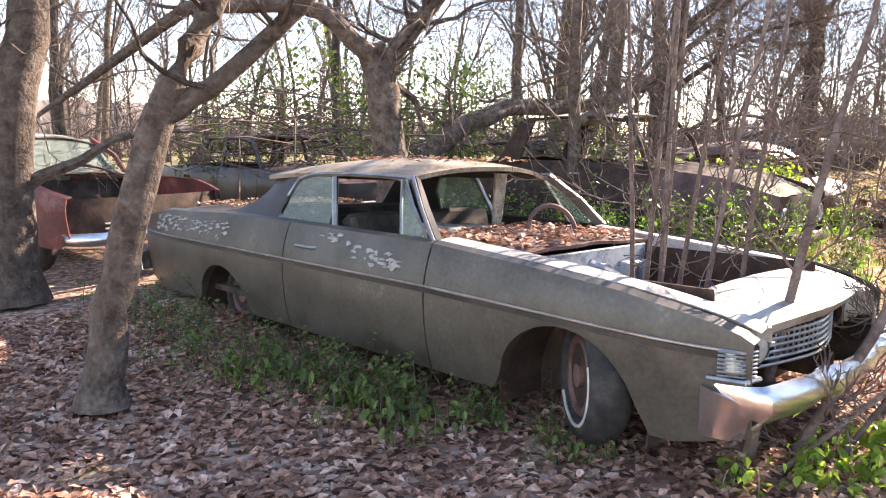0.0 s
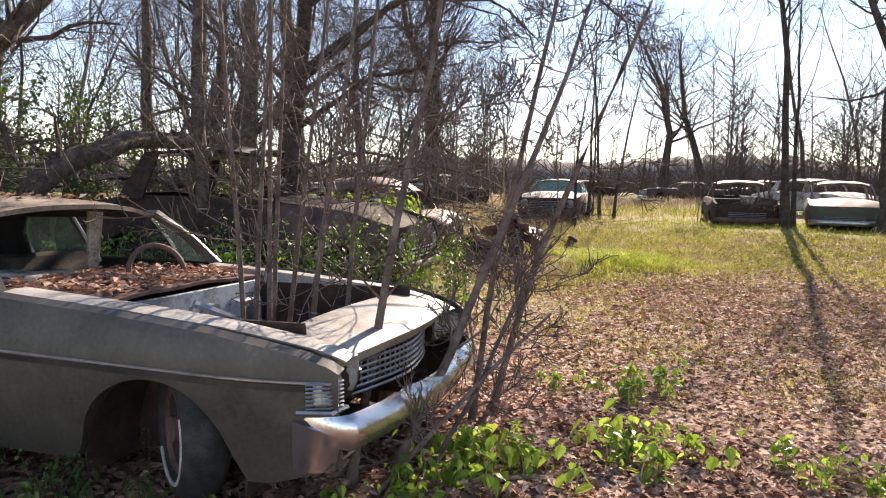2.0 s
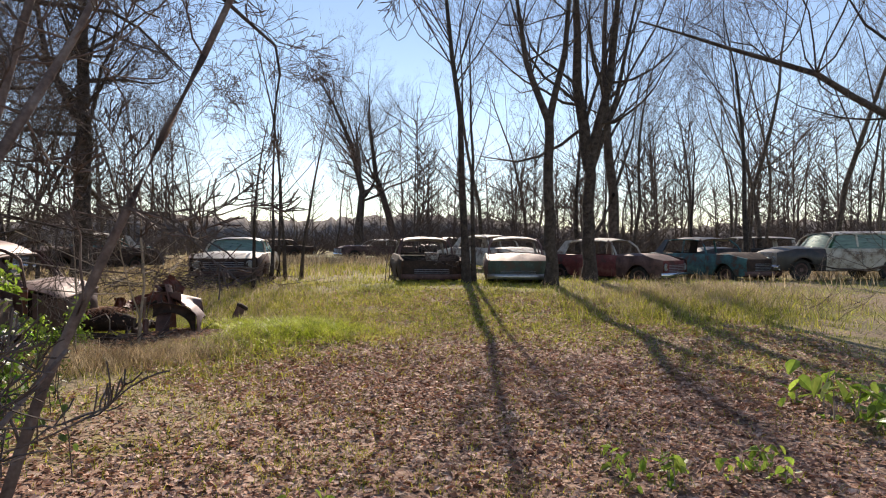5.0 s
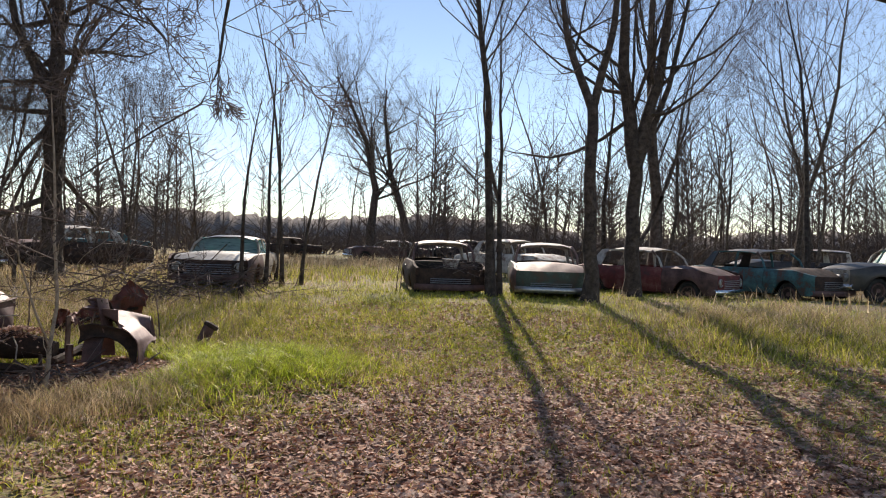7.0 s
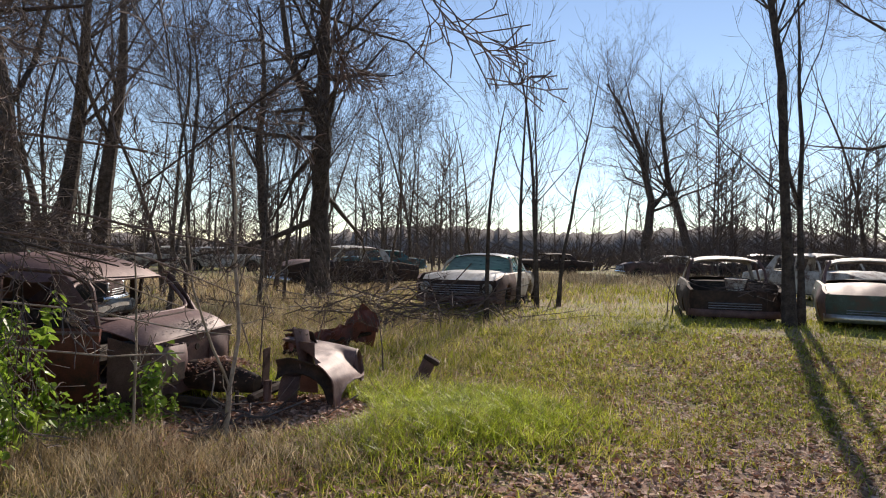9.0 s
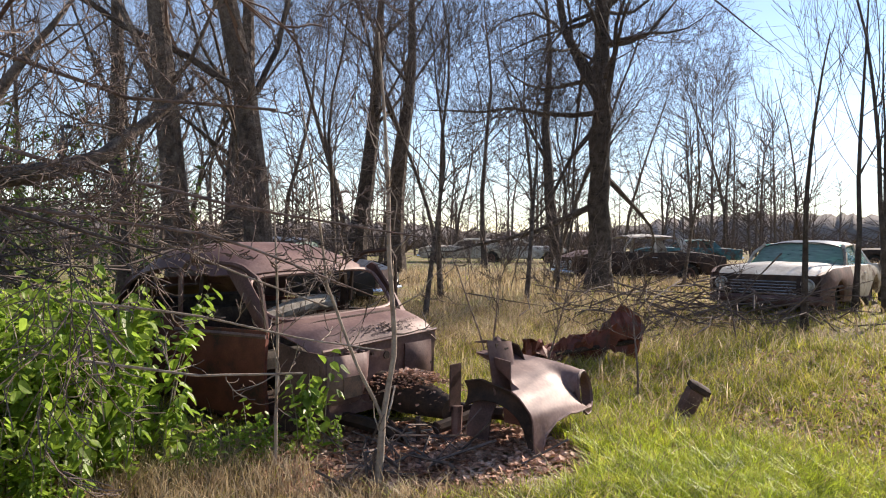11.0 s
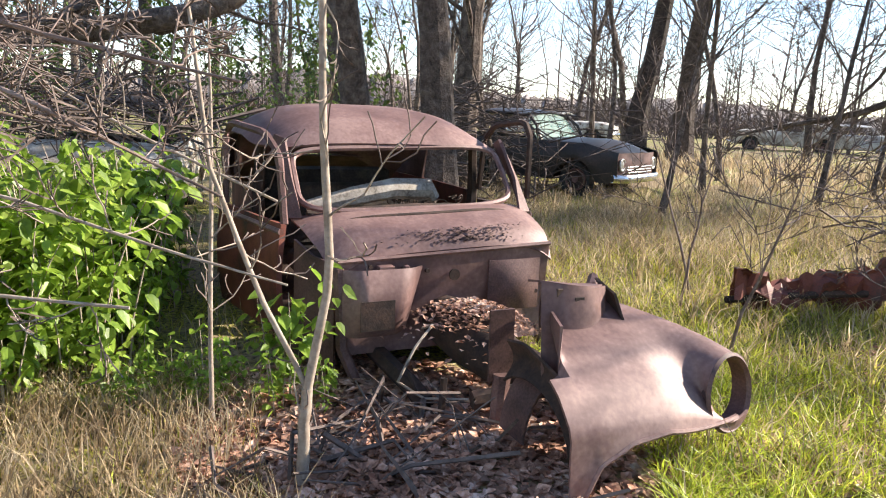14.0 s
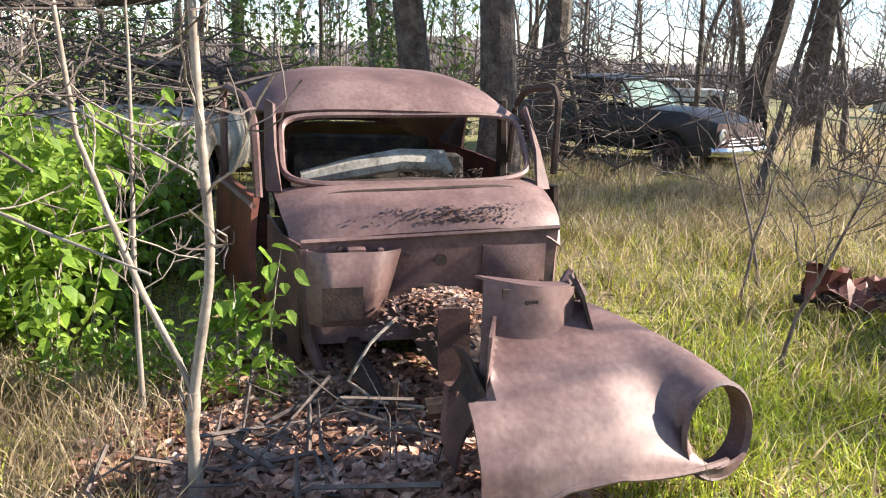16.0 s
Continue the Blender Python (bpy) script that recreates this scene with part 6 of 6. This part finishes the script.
# two round-headed trees beyond the path's end
for i, (x, y) in enumerate(((24.0, 50.0), (28.0, 52.0))):
    bare_tree("tree", pose(x, y, 0), 140 + i, 14.0, 0.38, (26, 12, 7), 3, (0, 0), 0.22, 0.26, BARK_DARK, "spreading bare tree beyond the path")


def far_woods():
    """Distant bare scrub and trees along the horizon."""
    b, rng = Bag(), np.random.default_rng(9)
    for i in range(430):
        a, d = rng.uniform(-1.7, 2.1), rng.uniform(50, 95)
        if i > 300:
            a, d = rng.uniform(0.45, 1.5), rng.uniform(36, 70)
        x, y = 5 + d * math.sin(a), 8 + d * math.cos(a)
        h, r = rng.uniform(1.6, 4.2), 0.0011 * d
        for _ in range(34):
            w = rng.normal(0, 1.3, 2)
            e = w * rng.uniform(0.6, 2.4) + rng.normal(0, 0.9, 2)
            g = h * rng.uniform(0.35, 1.0)
            b.tube([(x + w[0] * 0.4, y + w[1] * 0.4, 0), (x + w[0], y + w[1], g * 0.5), (x + e[0], y + e[1], g)], [r, r * 0.7, r * 0.25], 3, False)
    for i in range(360):
        a, d = rng.uniform(-1.7, 2.1), rng.uniform(36, 78)
        if i > 310:
            a, d = rng.uniform(0.5, 1.4), rng.uniform(34, 60)
        x, y = 5 + d * math.sin(a), 8 + d * math.cos(a)
        if abs(a - 0.33) < 0.16 and d < 60:
            continue
        h, lx, ly = rng.uniform(5, 11), *rng.normal(0, 0.35, 2)
        b.tube([(x, y, 0), (x + lx * 0.4, y + ly * 0.4, h * 0.5), (x + lx, y + ly, h)], [rng.uniform(0.05, 0.10), 0.05, 0.012], 4, False)
        for _ in range(38):
            f, e, g = rng.uniform(0.2, 0.95), rng.normal(0, 1.15, 2), rng.uniform(0.7, 2.3)
            q = np.array((x + lx * f, y + ly * f, h * f))
            q1 = q + np.array((e[0] * 0.5, e[1] * 0.5, 0.5)) * g
            b.tube([q, q1, q1 + np.array((e[0] * 0.3 + rng.normal(0, 0.2), e[1] * 0.3, 0.8)) * g], [0.03, 0.02, 0.008], 3, False)
    tagged(part("far_woods", b, TWIG), "grey-brown bare woods along the horizon", "woods", kind="stuff")
    az = np.linspace(-2.0, 2.4, 700)
    crest = 4.6 + 1.6 * np.sin(5 * az) + 1.0 * np.sin(13 * az + 1) + rng.uniform(0, 1.0, 700) + 2.0 * np.clip(az - 0.5, 0, 1)
    rows = [[(5 + q * math.sin(t), 8 + q * math.cos(t), z * c) for t, c in zip(az, crest)] for q, z in ((128, -0.1), (131, 0.45), (135, 0.8), (140, 1.0), (152, 0.7), (160, -0.1))]
    tagged(part("backdrop", Bag().sheet(rows), RIDGE), "low brown wooded ridge along the horizon", "woods", kind="structure")


far_woods()

# ---- plants, grass and leaves ----


def leafy_plant(name, m, seed, height, stems, leaves, size, material, label, category, group, spread=0.12):
    """Upright stems set with pointed leaves."""
    t = thing(name, m, label, category, group)
    rng = np.random.default_rng(seed)
    st, lf = Bag(), Bag()
    for _ in range(stems):
        h = height * rng.uniform(0.6, 1.0)
        bx, by = rng.normal(0, spread, 2)
        dx, dy = rng.normal(0, 0.12, 2) * h
        pts = [np.array((bx + dx * u * u, by + dy * u * u, h * u)) for u in np.linspace(0, 1, 5)]
        st.tube(pts, [0.006, 0.005, 0.004, 0.003, 0.002], 4, False)
        for _ in range(leaves):
            u = rng.uniform(0.12, 1.0)
            c = np.array((bx + dx * u * u, by + dy * u * u, h * u)) + rng.normal(0, 0.045, 3)
            broad_leaf(lf, c, rng, size * rng.uniform(0.45, 1.2))
    tagged(part("stalk", st, TWIG_PALE if material in (LEAF_GREEN, LEAF_NETTLE) else TWIG, t), kind="stuff")
    tagged(part("foliage", lf, material, t, smooth=False), kind="stuff")
    return t


rng = np.random.default_rng(21)
nettles = [leafy_plant("nettle_plant", pose(1.5 - 0.3 * i, 8.2 + 0.25 * i, 0), 200 + i, 1.05 + 0.12 * i, 6, 46, 0.105, LEAF_NETTLE, "tall green nettle-like plant with broad leaves", "plant", "nettles by the old sedan", 0.14) for i in range(3)]
for _ in range(90):
    x, y = rng.uniform(-0.6, 2.4), rng.uniform(7.0, 9.8)
    if x > 4.4 - 0.446 * (y - 2.85) or y > 6.15 + 0.737 * (5.56 - x) or y < 7.2 - 0.30 * (2.5 - x):
        continue
    k = rng.uniform(0.72, 1.15) if x < 1.3 else rng.uniform(0.5, 0.9)
    c = copy_thing(nettles[int(rng.integers(3))], turned(x, y, rng.uniform(0, 360)))
    c.scale = (k, k, k)
for x, y, k in ((1.8, 8.5, 1.1), (1.6, 8.75, 1.15), (1.5, 8.3, 1.1), (1.9, 8.15, 0.9)):
    c = copy_thing(nettles[1], turned(x, y, 40 * x))
    c.scale = (k, k, k)
single = leafy_plant("nettle_plant", pose(2.8, 9.52, 0), 209, 0.85, 2, 34, 0.10, LEAF_NETTLE, "slim bright green nettle-like plant beside the old sedan", "plant", "nettles by the old sedan", 0.05)
for x, y, k in ((2.74, 9.40, 0.8), (2.85, 9.33, 0.5), (2.6, 9.2, 0.45), (2.45, 9.0, 0.5), (2.95, 9.55, 0.4), (2.3, 8.9, 0.55), (2.15, 8.75, 0.9), (2.5, 9.15, 0.6), (2.62, 9.05, 0.4), (2.4, 8.75, 0.45)):
    c = copy_thing(single, turned(x, y, 200 * x))
    c.scale = (k, k, k)
bushes = [leafy_plant("green_bush", pose(0.9 + 0.5 * i, 4.6, 0), 210 + i, 1.2, 9, 34, 0.065, LEAF_GREEN if i == 2 else LEAF_DARK, "green leafy undergrowth behind the grey car", "bush", "undergrowth", 0.3) for i in range(3)]
for _ in range(38):
    x, y = rng.uniform(-2.2, 2.4), rng.uniform(3.6, 5.9)
    if y < 3.9 - 0.35 * x:
        continue
    k = rng.uniform(0.6, 1.0)
    c = copy_thing(bushes[int(rng.integers(3))], turned(x, y, rng.uniform(0, 360)))
    c.scale = (k, k, k)
tall = [leafy_plant("evergreen_shrub", pose(-6.0 + i, 10.5, 0), 220 + i, 3.6, 14, 70, 0.10, LEAF_DARK, "tall shrub with sparse yellow-green leaves", "shrub", "leafy shrubs", 0.6) for i in range(2)]
for x, y, k in ((-4.2, 12.6, 1.0), (-3.4, 9.0, 0.7), (-7.0, 13.5, 1.2), (-2.6, 13.5, 0.9), (-8.5, 9.0, 1.0), (-5.5, 16.0, 1.2), (-10, 12, 1.1), (-7.0, 6.5, 0.7), (-9, 17, 1.2), (-3.4, 7.6, 0.9), (-5.8, 8.6, 1.1), (-0.6, 7.9, 0.6)):
    c = copy_thing(tall[int(rng.integers(2))], turned(x, y, rng.uniform(0, 360)))
    c.scale = (k, k, k)
weeds = [leafy_plant("green_weed", pose(1.9 + 0.9 * i, 0.45, 0), 230 + i, 0.19, 7, 10, 0.09, LEAF_NETTLE, "bright green broad-leaved weed in leaf litter", "plant", "low weeds", 0.13) for i in range(2)]
for x, y, k in ((1.66, 0.51, 0.9), (2.0, 0.49, 1.1), (2.12, 0.62, 0.8), (2.73, 0.6, 1.0), (2.85, 0.68, 0.8), (3.56, 0.39, 0.7), (3.77, 0.03, 0.8), (3.9, 0.05, 0.7), (3.08, 1.75, 0.8), (3.25, 1.85, 0.6), (3.45, 2.03, 0.9), (5.79, 1.92, 0.9), (6.44, 1.67, 0.8), (2.68, 2.06, 0.6), (8.6, 2.2, 1.7), (8.2, 1.6, 1.4), (1.18, 0.08, 0.6), (1.5, 0.2, 0.8), (1.65, 0.3, 0.8)):
    c = copy_thing(weeds[int(rng.integers(2))], turned(x, y, rng.uniform(0, 360)))
    c.scale = (k, k, k * 1.1)
shade_weed = leafy_plant("green_weed", pose(-0.8, 0.35, 0), 234, 0.22, 8, 11, 0.075, LEAF_DARK, "low green weed beside the sunken grey car", "plant", "low weeds", 0.16)
for x, y, k in ((-1.81, 0.58, 1.2), (-1.5, 0.55, 1.2), (-1.2, 0.5, 1.1), (-0.92, 0.5, 1.2), (-0.51, 0.11, 1.0), (-0.65, 0.3, 1.2), (-0.17, 0.34, 0.9), (0.34, 0.17, 0.7), (-5.0, 1.3, 1.6), (-5.2, 1.0, 1.4), (-2.88, 1.01, 1.5), (-2.5, 0.75, 1.3), (-2.2, 0.6, 1.3), (-3.4, 1.2, 1.3)):
    c = copy_thing(bushes[1], turned(x, y, rng.uniform(0, 360)))
    c.scale = (k * 0.5, k * 0.5, k * 0.27)
    if k < 1.25:
        c = copy_thing(shade_weed, turned(x + 0.1, y - 0.1, rng.uniform(0, 360)))
        c.scale = (k * 0.75, k * 0.75, k * 0.9)


def blades(name, n, spots, height, width, material, label, seed, lay=0.5):
    """Many bent blades of grass on the ground; spots(rng, n) gives their feet."""
    rng = np.random.default_rng(seed)
    xy = spots(rng, n)
    n = len(xy)
    z = height_at(xy[:, 0], xy[:, 1])
    h = height * rng.uniform(0.45, 1.25, n)
    a, b = rng.uniform(0, 6.283, n), rng.uniform(0, 6.283, n)
    w = width * rng.uniform(0.6, 1.3, n)
    s = np.stack([np.cos(a) * w, np.sin(a) * w, 0 * a], 1)
    bend = np.stack([np.cos(b), np.sin(b), 0 * b], 1) * (h * rng.uniform(0.1, lay + 0.3, n))[:, None]
    foot = np.stack([xy[:, 0], xy[:, 1], z - 0.01], 1)
    mid = foot + bend * 0.35 + np.stack([0 * h, 0 * h, h * 0.6], 1)
    tip = foot + bend + np.stack([0 * h, 0 * h, h], 1)
    v = np.stack([foot - s, foot + s, mid + s * 0.7, mid - s * 0.7, tip], 1).reshape(-1, 3)
    k = 5 * np.arange(n)[:, None]
    f4, f3 = (k + [0, 1, 2, 3]).tolist(), (k + [3, 2, 4]).tolist()
    bag = Bag()
    bag.v, bag.f = v.tolist(), f4 + f3
    return tagged(part(name, bag, material, smooth=False), label, "grass", kind="stuff")


def in_disc(cx, cy, rx, ry, least=0.0, clear=True):
    def pick(rng, n):
        p = np.stack([cx + rx * rng.normal(0, 0.52, n), cy + ry * rng.normal(0, 0.52, n)], 1)
        n = len(p)
        lump = np.sin(2.3 * p[:, 0] + 1.1 * np.sin(1.7 * p[:, 1])) * np.cos(1.9 * p[:, 1] + 0.8 * np.sin(1.3 * p[:, 0]))
        p = p[rng.uniform(-1, 1, n) < lump + 0.55]
        tuft = np.sin(9.1 * p[:, 0] + 2.2 * np.sin(5.3 * p[:, 1])) * np.cos(8.3 * p[:, 1] + 2.4 * np.sin(4.7 * p[:, 0]))
        p = p[rng.uniform(-1, 1, len(p)) < tuft + 0.45]
        p = p[blob(p[:, 0], p[:, 1], 3.6, 9.75, 1.15, 0.75, -25) < 0.35]
        n = len(p)
        return p[rng.uniform(0, 1, n) < np.clip(turf_at(p[:, 0], p[:, 1]) * 1.3 - least, 0, 1)] if clear else p
    return pick


blades("grass", 46000, in_disc(5.3, 9.4, 1.25, 1.15), 0.14, 0.0045, GRASS_LUSH, "bright green clump of soft grass", 301, 1.5)
blades("grass", 120000, in_disc(7, 8.5, 6, 7, 0.1), 0.085, 0.0048, GRASS, "short patchy autumn grass on the clearing", 302, 1.5)
blades("grass", 70000, in_disc(12, 13, 9, 7, 0.1), 0.10, 0.007, GRASS, "short patchy grass before the parked wrecks", 303, 1.4)
blades("dry_grass", 44000, in_disc(2.2, 15.8, 5, 4.6, 0.1), 0.28, 0.0048, GRASS_DRY, "tall dry straw-coloured grass", 304, 1.2)
blades("dry_grass", 12000, in_disc(6.5, 8.5, 6.5, 6.5, 0.1), 0.10, 0.0035, GRASS_DRY, "thin dry straw among the grass", 305, 0.9)
blades("dry_grass", 9000, in_disc(15.5, 10.0, 3.2, 2.8, 0), 0.32, 0.006, GRASS_DRY, "rough dry tussocks before the wrecks", 306, 1.2)
blades("grass", 10000, in_disc(14.5, 9.0, 3.0, 2.4, 0), 0.24, 0.006, GRASS, "rough green tussocks before the wrecks", 307, 1.3)
blades("dry_grass", 15000, in_disc(3.0, 8.4, 1.5, 0.8, 0, False), 0.20, 0.0035, GRASS_DRY, "bleached straw grass by the old sedan", 308, 0.9)
blades("grass", 8000, in_disc(3.9, 11.4, 1.3, 1.0, 0, False), 0.15, 0.0045, GRASS_LUSH, "long green grass beside the old sedan", 309, 1.4)
blades("grass", 16000, in_disc(4.6, 3.2, 2.6, 2.4, 0, False), 0.06, 0.0035, GRASS, "thin green tufts among fallen leaves", 311, 0.9)
blades("dry_grass", 11000, in_disc(13, 35, 12, 6, 0), 0.5, 0.012, GRASS_DRY, "tall brown grass at the path's end", 310, 0.5)


blades("grass", 44000, in_disc(4.2, 14.4, 4.5, 4.2, 0.1), 0.17, 0.005, GRASS, "rough green grass among dry stalks", 312, 1.3)
blades("dry_grass", 7000, in_disc(5.2, 10.2, 1.9, 2.0, 0, False), 0.15, 0.004, GRASS_DRY, "thin dry straw among lush grass", 317, 0.9)
blades("grass", 9000, in_disc(5.3, 9.4, 2.2, 2.0, 0, False), 0.12, 0.004, GRASS, "short patchy grass round a lush clump", 318, 1.4)
blades("dry_grass", 14000, in_disc(-3, 25, 9, 8, 0), 0.34, 0.011, GRASS_DRY, "brown dry grass among the far trees", 319, 0.7)
blades("grass", 14000, in_disc(11, 26, 9, 6, 0), 0.2, 0.012, GRASS, "rough grass along the far path", 313, 0.8)
blades("dry_grass", 12000, in_disc(6, 26, 8, 6, 0), 0.32, 0.011, GRASS_DRY, "brown dry grass beyond the wrecks", 314, 0.7)
blades("dry_grass", 9000, in_disc(28, 16, 9, 8, 0), 0.4, 0.012, GRASS_DRY, "brown dry grass beyond the wrecks", 315, 0.7)
blades("dry_grass", 8000, in_disc(4.2, 8.9, 1.2, 0.7, 0, False), 0.13, 0.003, GRASS_DRY, "bleached straw grass by the old sedan", 316, 0.9)


def fallen_leaves(name, n, cx, cy, rx, ry, size, seed, least=1.0):
    b, rng = Bag(), np.random.default_rng(seed)
    r, a = np.sqrt(rng.uniform(0, 1, n)), rng.uniform(0, 6.283, n)
    xs, ys = cx + rx * r * np.cos(a), cy + ry * r * np.sin(a)
    zs, keep = height_at(xs, ys), rng.uniform(0, 1, n) < least - turf_at(xs, ys) * 0.9
    for x, y, z in zip(xs[keep], ys[keep], zs[keep]):
        leaf(b, (x, y, z + rng.uniform(0.004, 0.03)), rng, size * rng.uniform(0.5, 1.2), 0.45)
    tagged(part(name, b, LITTER, smooth=False), "curled dry brown leaves lying on the ground", "leaves", kind="stuff")


fallen_leaves("fallen_leaves", 30000, -0.5, -0.2, 4.2, 2.8, 0.068, 401)
fallen_leaves("fallen_leaves", 34000, 5.2, 3.0, 4.4, 4.4, 0.062, 402, 1.1)
fallen_leaves("fallen_leaves", 15000, 8.2, 8.0, 5.0, 5.5, 0.07, 403, 1.15)
fallen_leaves("fallen_leaves", 2500, 8.5, 12.0, 5.5, 4.0, 0.075, 403)
fallen_leaves("fallen_leaves", 20000, 8.6, 9.0, 5.4, 6.5, 0.08, 405, 1.9)
fallen_leaves("fallen_leaves", 2200, 5.3, 8.6, 2.0, 2.2, 0.065, 406, 1.9)
fallen_leaves("fallen_leaves", 5000, 3.6, 9.6, 1.3, 1.0, 0.07, 404, 1.4)

# ---- junk on the ground ----


def rusty_sheet():
    t = thing("scrap_panel", raised(pose(4.25, 13.35, 0, 0, 0, 32)), "crumpled dark red rusted panel in the grass", "scrap metal")
    rng = np.random.default_rng(7)
    dent = rng.normal(0, 1, (9, 30, 3)) * np.array((0.012, 0.045, 0.03))
    part("panel", Bag().sheet([[(-0.75 + 1.5 * u + dent[j, i, 0], 0.25 * math.sin(3.1 * u) + 0.2 * w + dent[j, i, 1], max(0.0, 0.02 + (0.30 + 0.38 * math.exp(-((u - 0.86) / 0.2) ** 2)) * math.sin(math.pi * (0.15 + 0.8 * w)) + 0.05 * math.sin(15 * u + 2 * w) + dent[j, i, 2])) for i, u in enumerate(np.linspace(0, 1, 30))] for j, w in enumerate(np.linspace(0, 1, 9))], 0.012), RUST_RED, t)
    part("frame_bar", Bag().tube([(-0.8, 0.1, 0.12), (0.0, 0.3, 0.2), (0.7, 0.2, 0.3)], 0.03, 6), RUST_DARK, t)
    p = thing("iron_post", pose(5.3, 11.32, 0, 6, 24, 20), "short tilted rusty iron post in the grass", "post")
    part("shaft", Bag().box((0, 0, 0.14), (0.15, 0.10, 0.42), (0, 0, 0), 0.02), RUST, p)
    part("cap", Bag().box((0.02, 0, 0.36), (0.19, 0.13, 0.08), (0, 6, 0), 0.02), RUST_DARK, p)


def brush_pile(m, n, rx, ry, z0, z1, seed, label, reach=1.0):
    """A tangle of dead branches."""
    b, rng = Bag(), np.random.default_rng(seed)
    for _ in range(n):
        c = np.array((rng.normal(0, rx), rng.normal(0, ry), rng.uniform(z0, z1)))
        d = rng.normal(0, 1, 3) * np.array((1, 1, 0.35))
        d *= reach * rng.uniform(0.3, 1.0) / np.linalg.norm(d)
        k = rng.normal(0, 0.12, 3)
        r = rng.uniform(0.004, 0.016)
        b.tube([c - d, c + k, c + d], [r, r * 0.8, r * 0.3], 4, False)
    tagged(part("brush_pile", b, TWIG, m=raised(m)), label, "branches", kind="stuff")


rusty_sheet()
brush_pile(pose(12.55, 16.75, 0), 70, 0.35, 0.35, 0.5, 0.75, 506, "dead sticks heaped in the dark wreck's engine bay", 0.5)
brush_pile(pose(-2.3, 10.3, 0), 150, 1.1, 0.8, 1.0, 1.9, 501, "tangle of dead branches on the beige wagon")
brush_pile(pose(-2.2, 16.6, 0), 260, 1.0, 0.8, 0.3, 2.0, 502, "tangle of dead branches before the black sedan")
brush_pile(pose(-5.2, 6.4, 0), 260, 1.4, 1.0, 1.1, 2.1, 503, "tangle of dead branches over a dark car")
brush_pile(pose(5.4, 16.9, 0), 190, 1.3, 0.6, 0.0, 0.6, 504, "dark twiggy brush in dry grass")
brush_pile(pose(3.5, 9.5, 0), 60, 0.22, 0.25, 0.0, 0.06, 505, "fallen sticks under the old sedan's nose", 0.5)
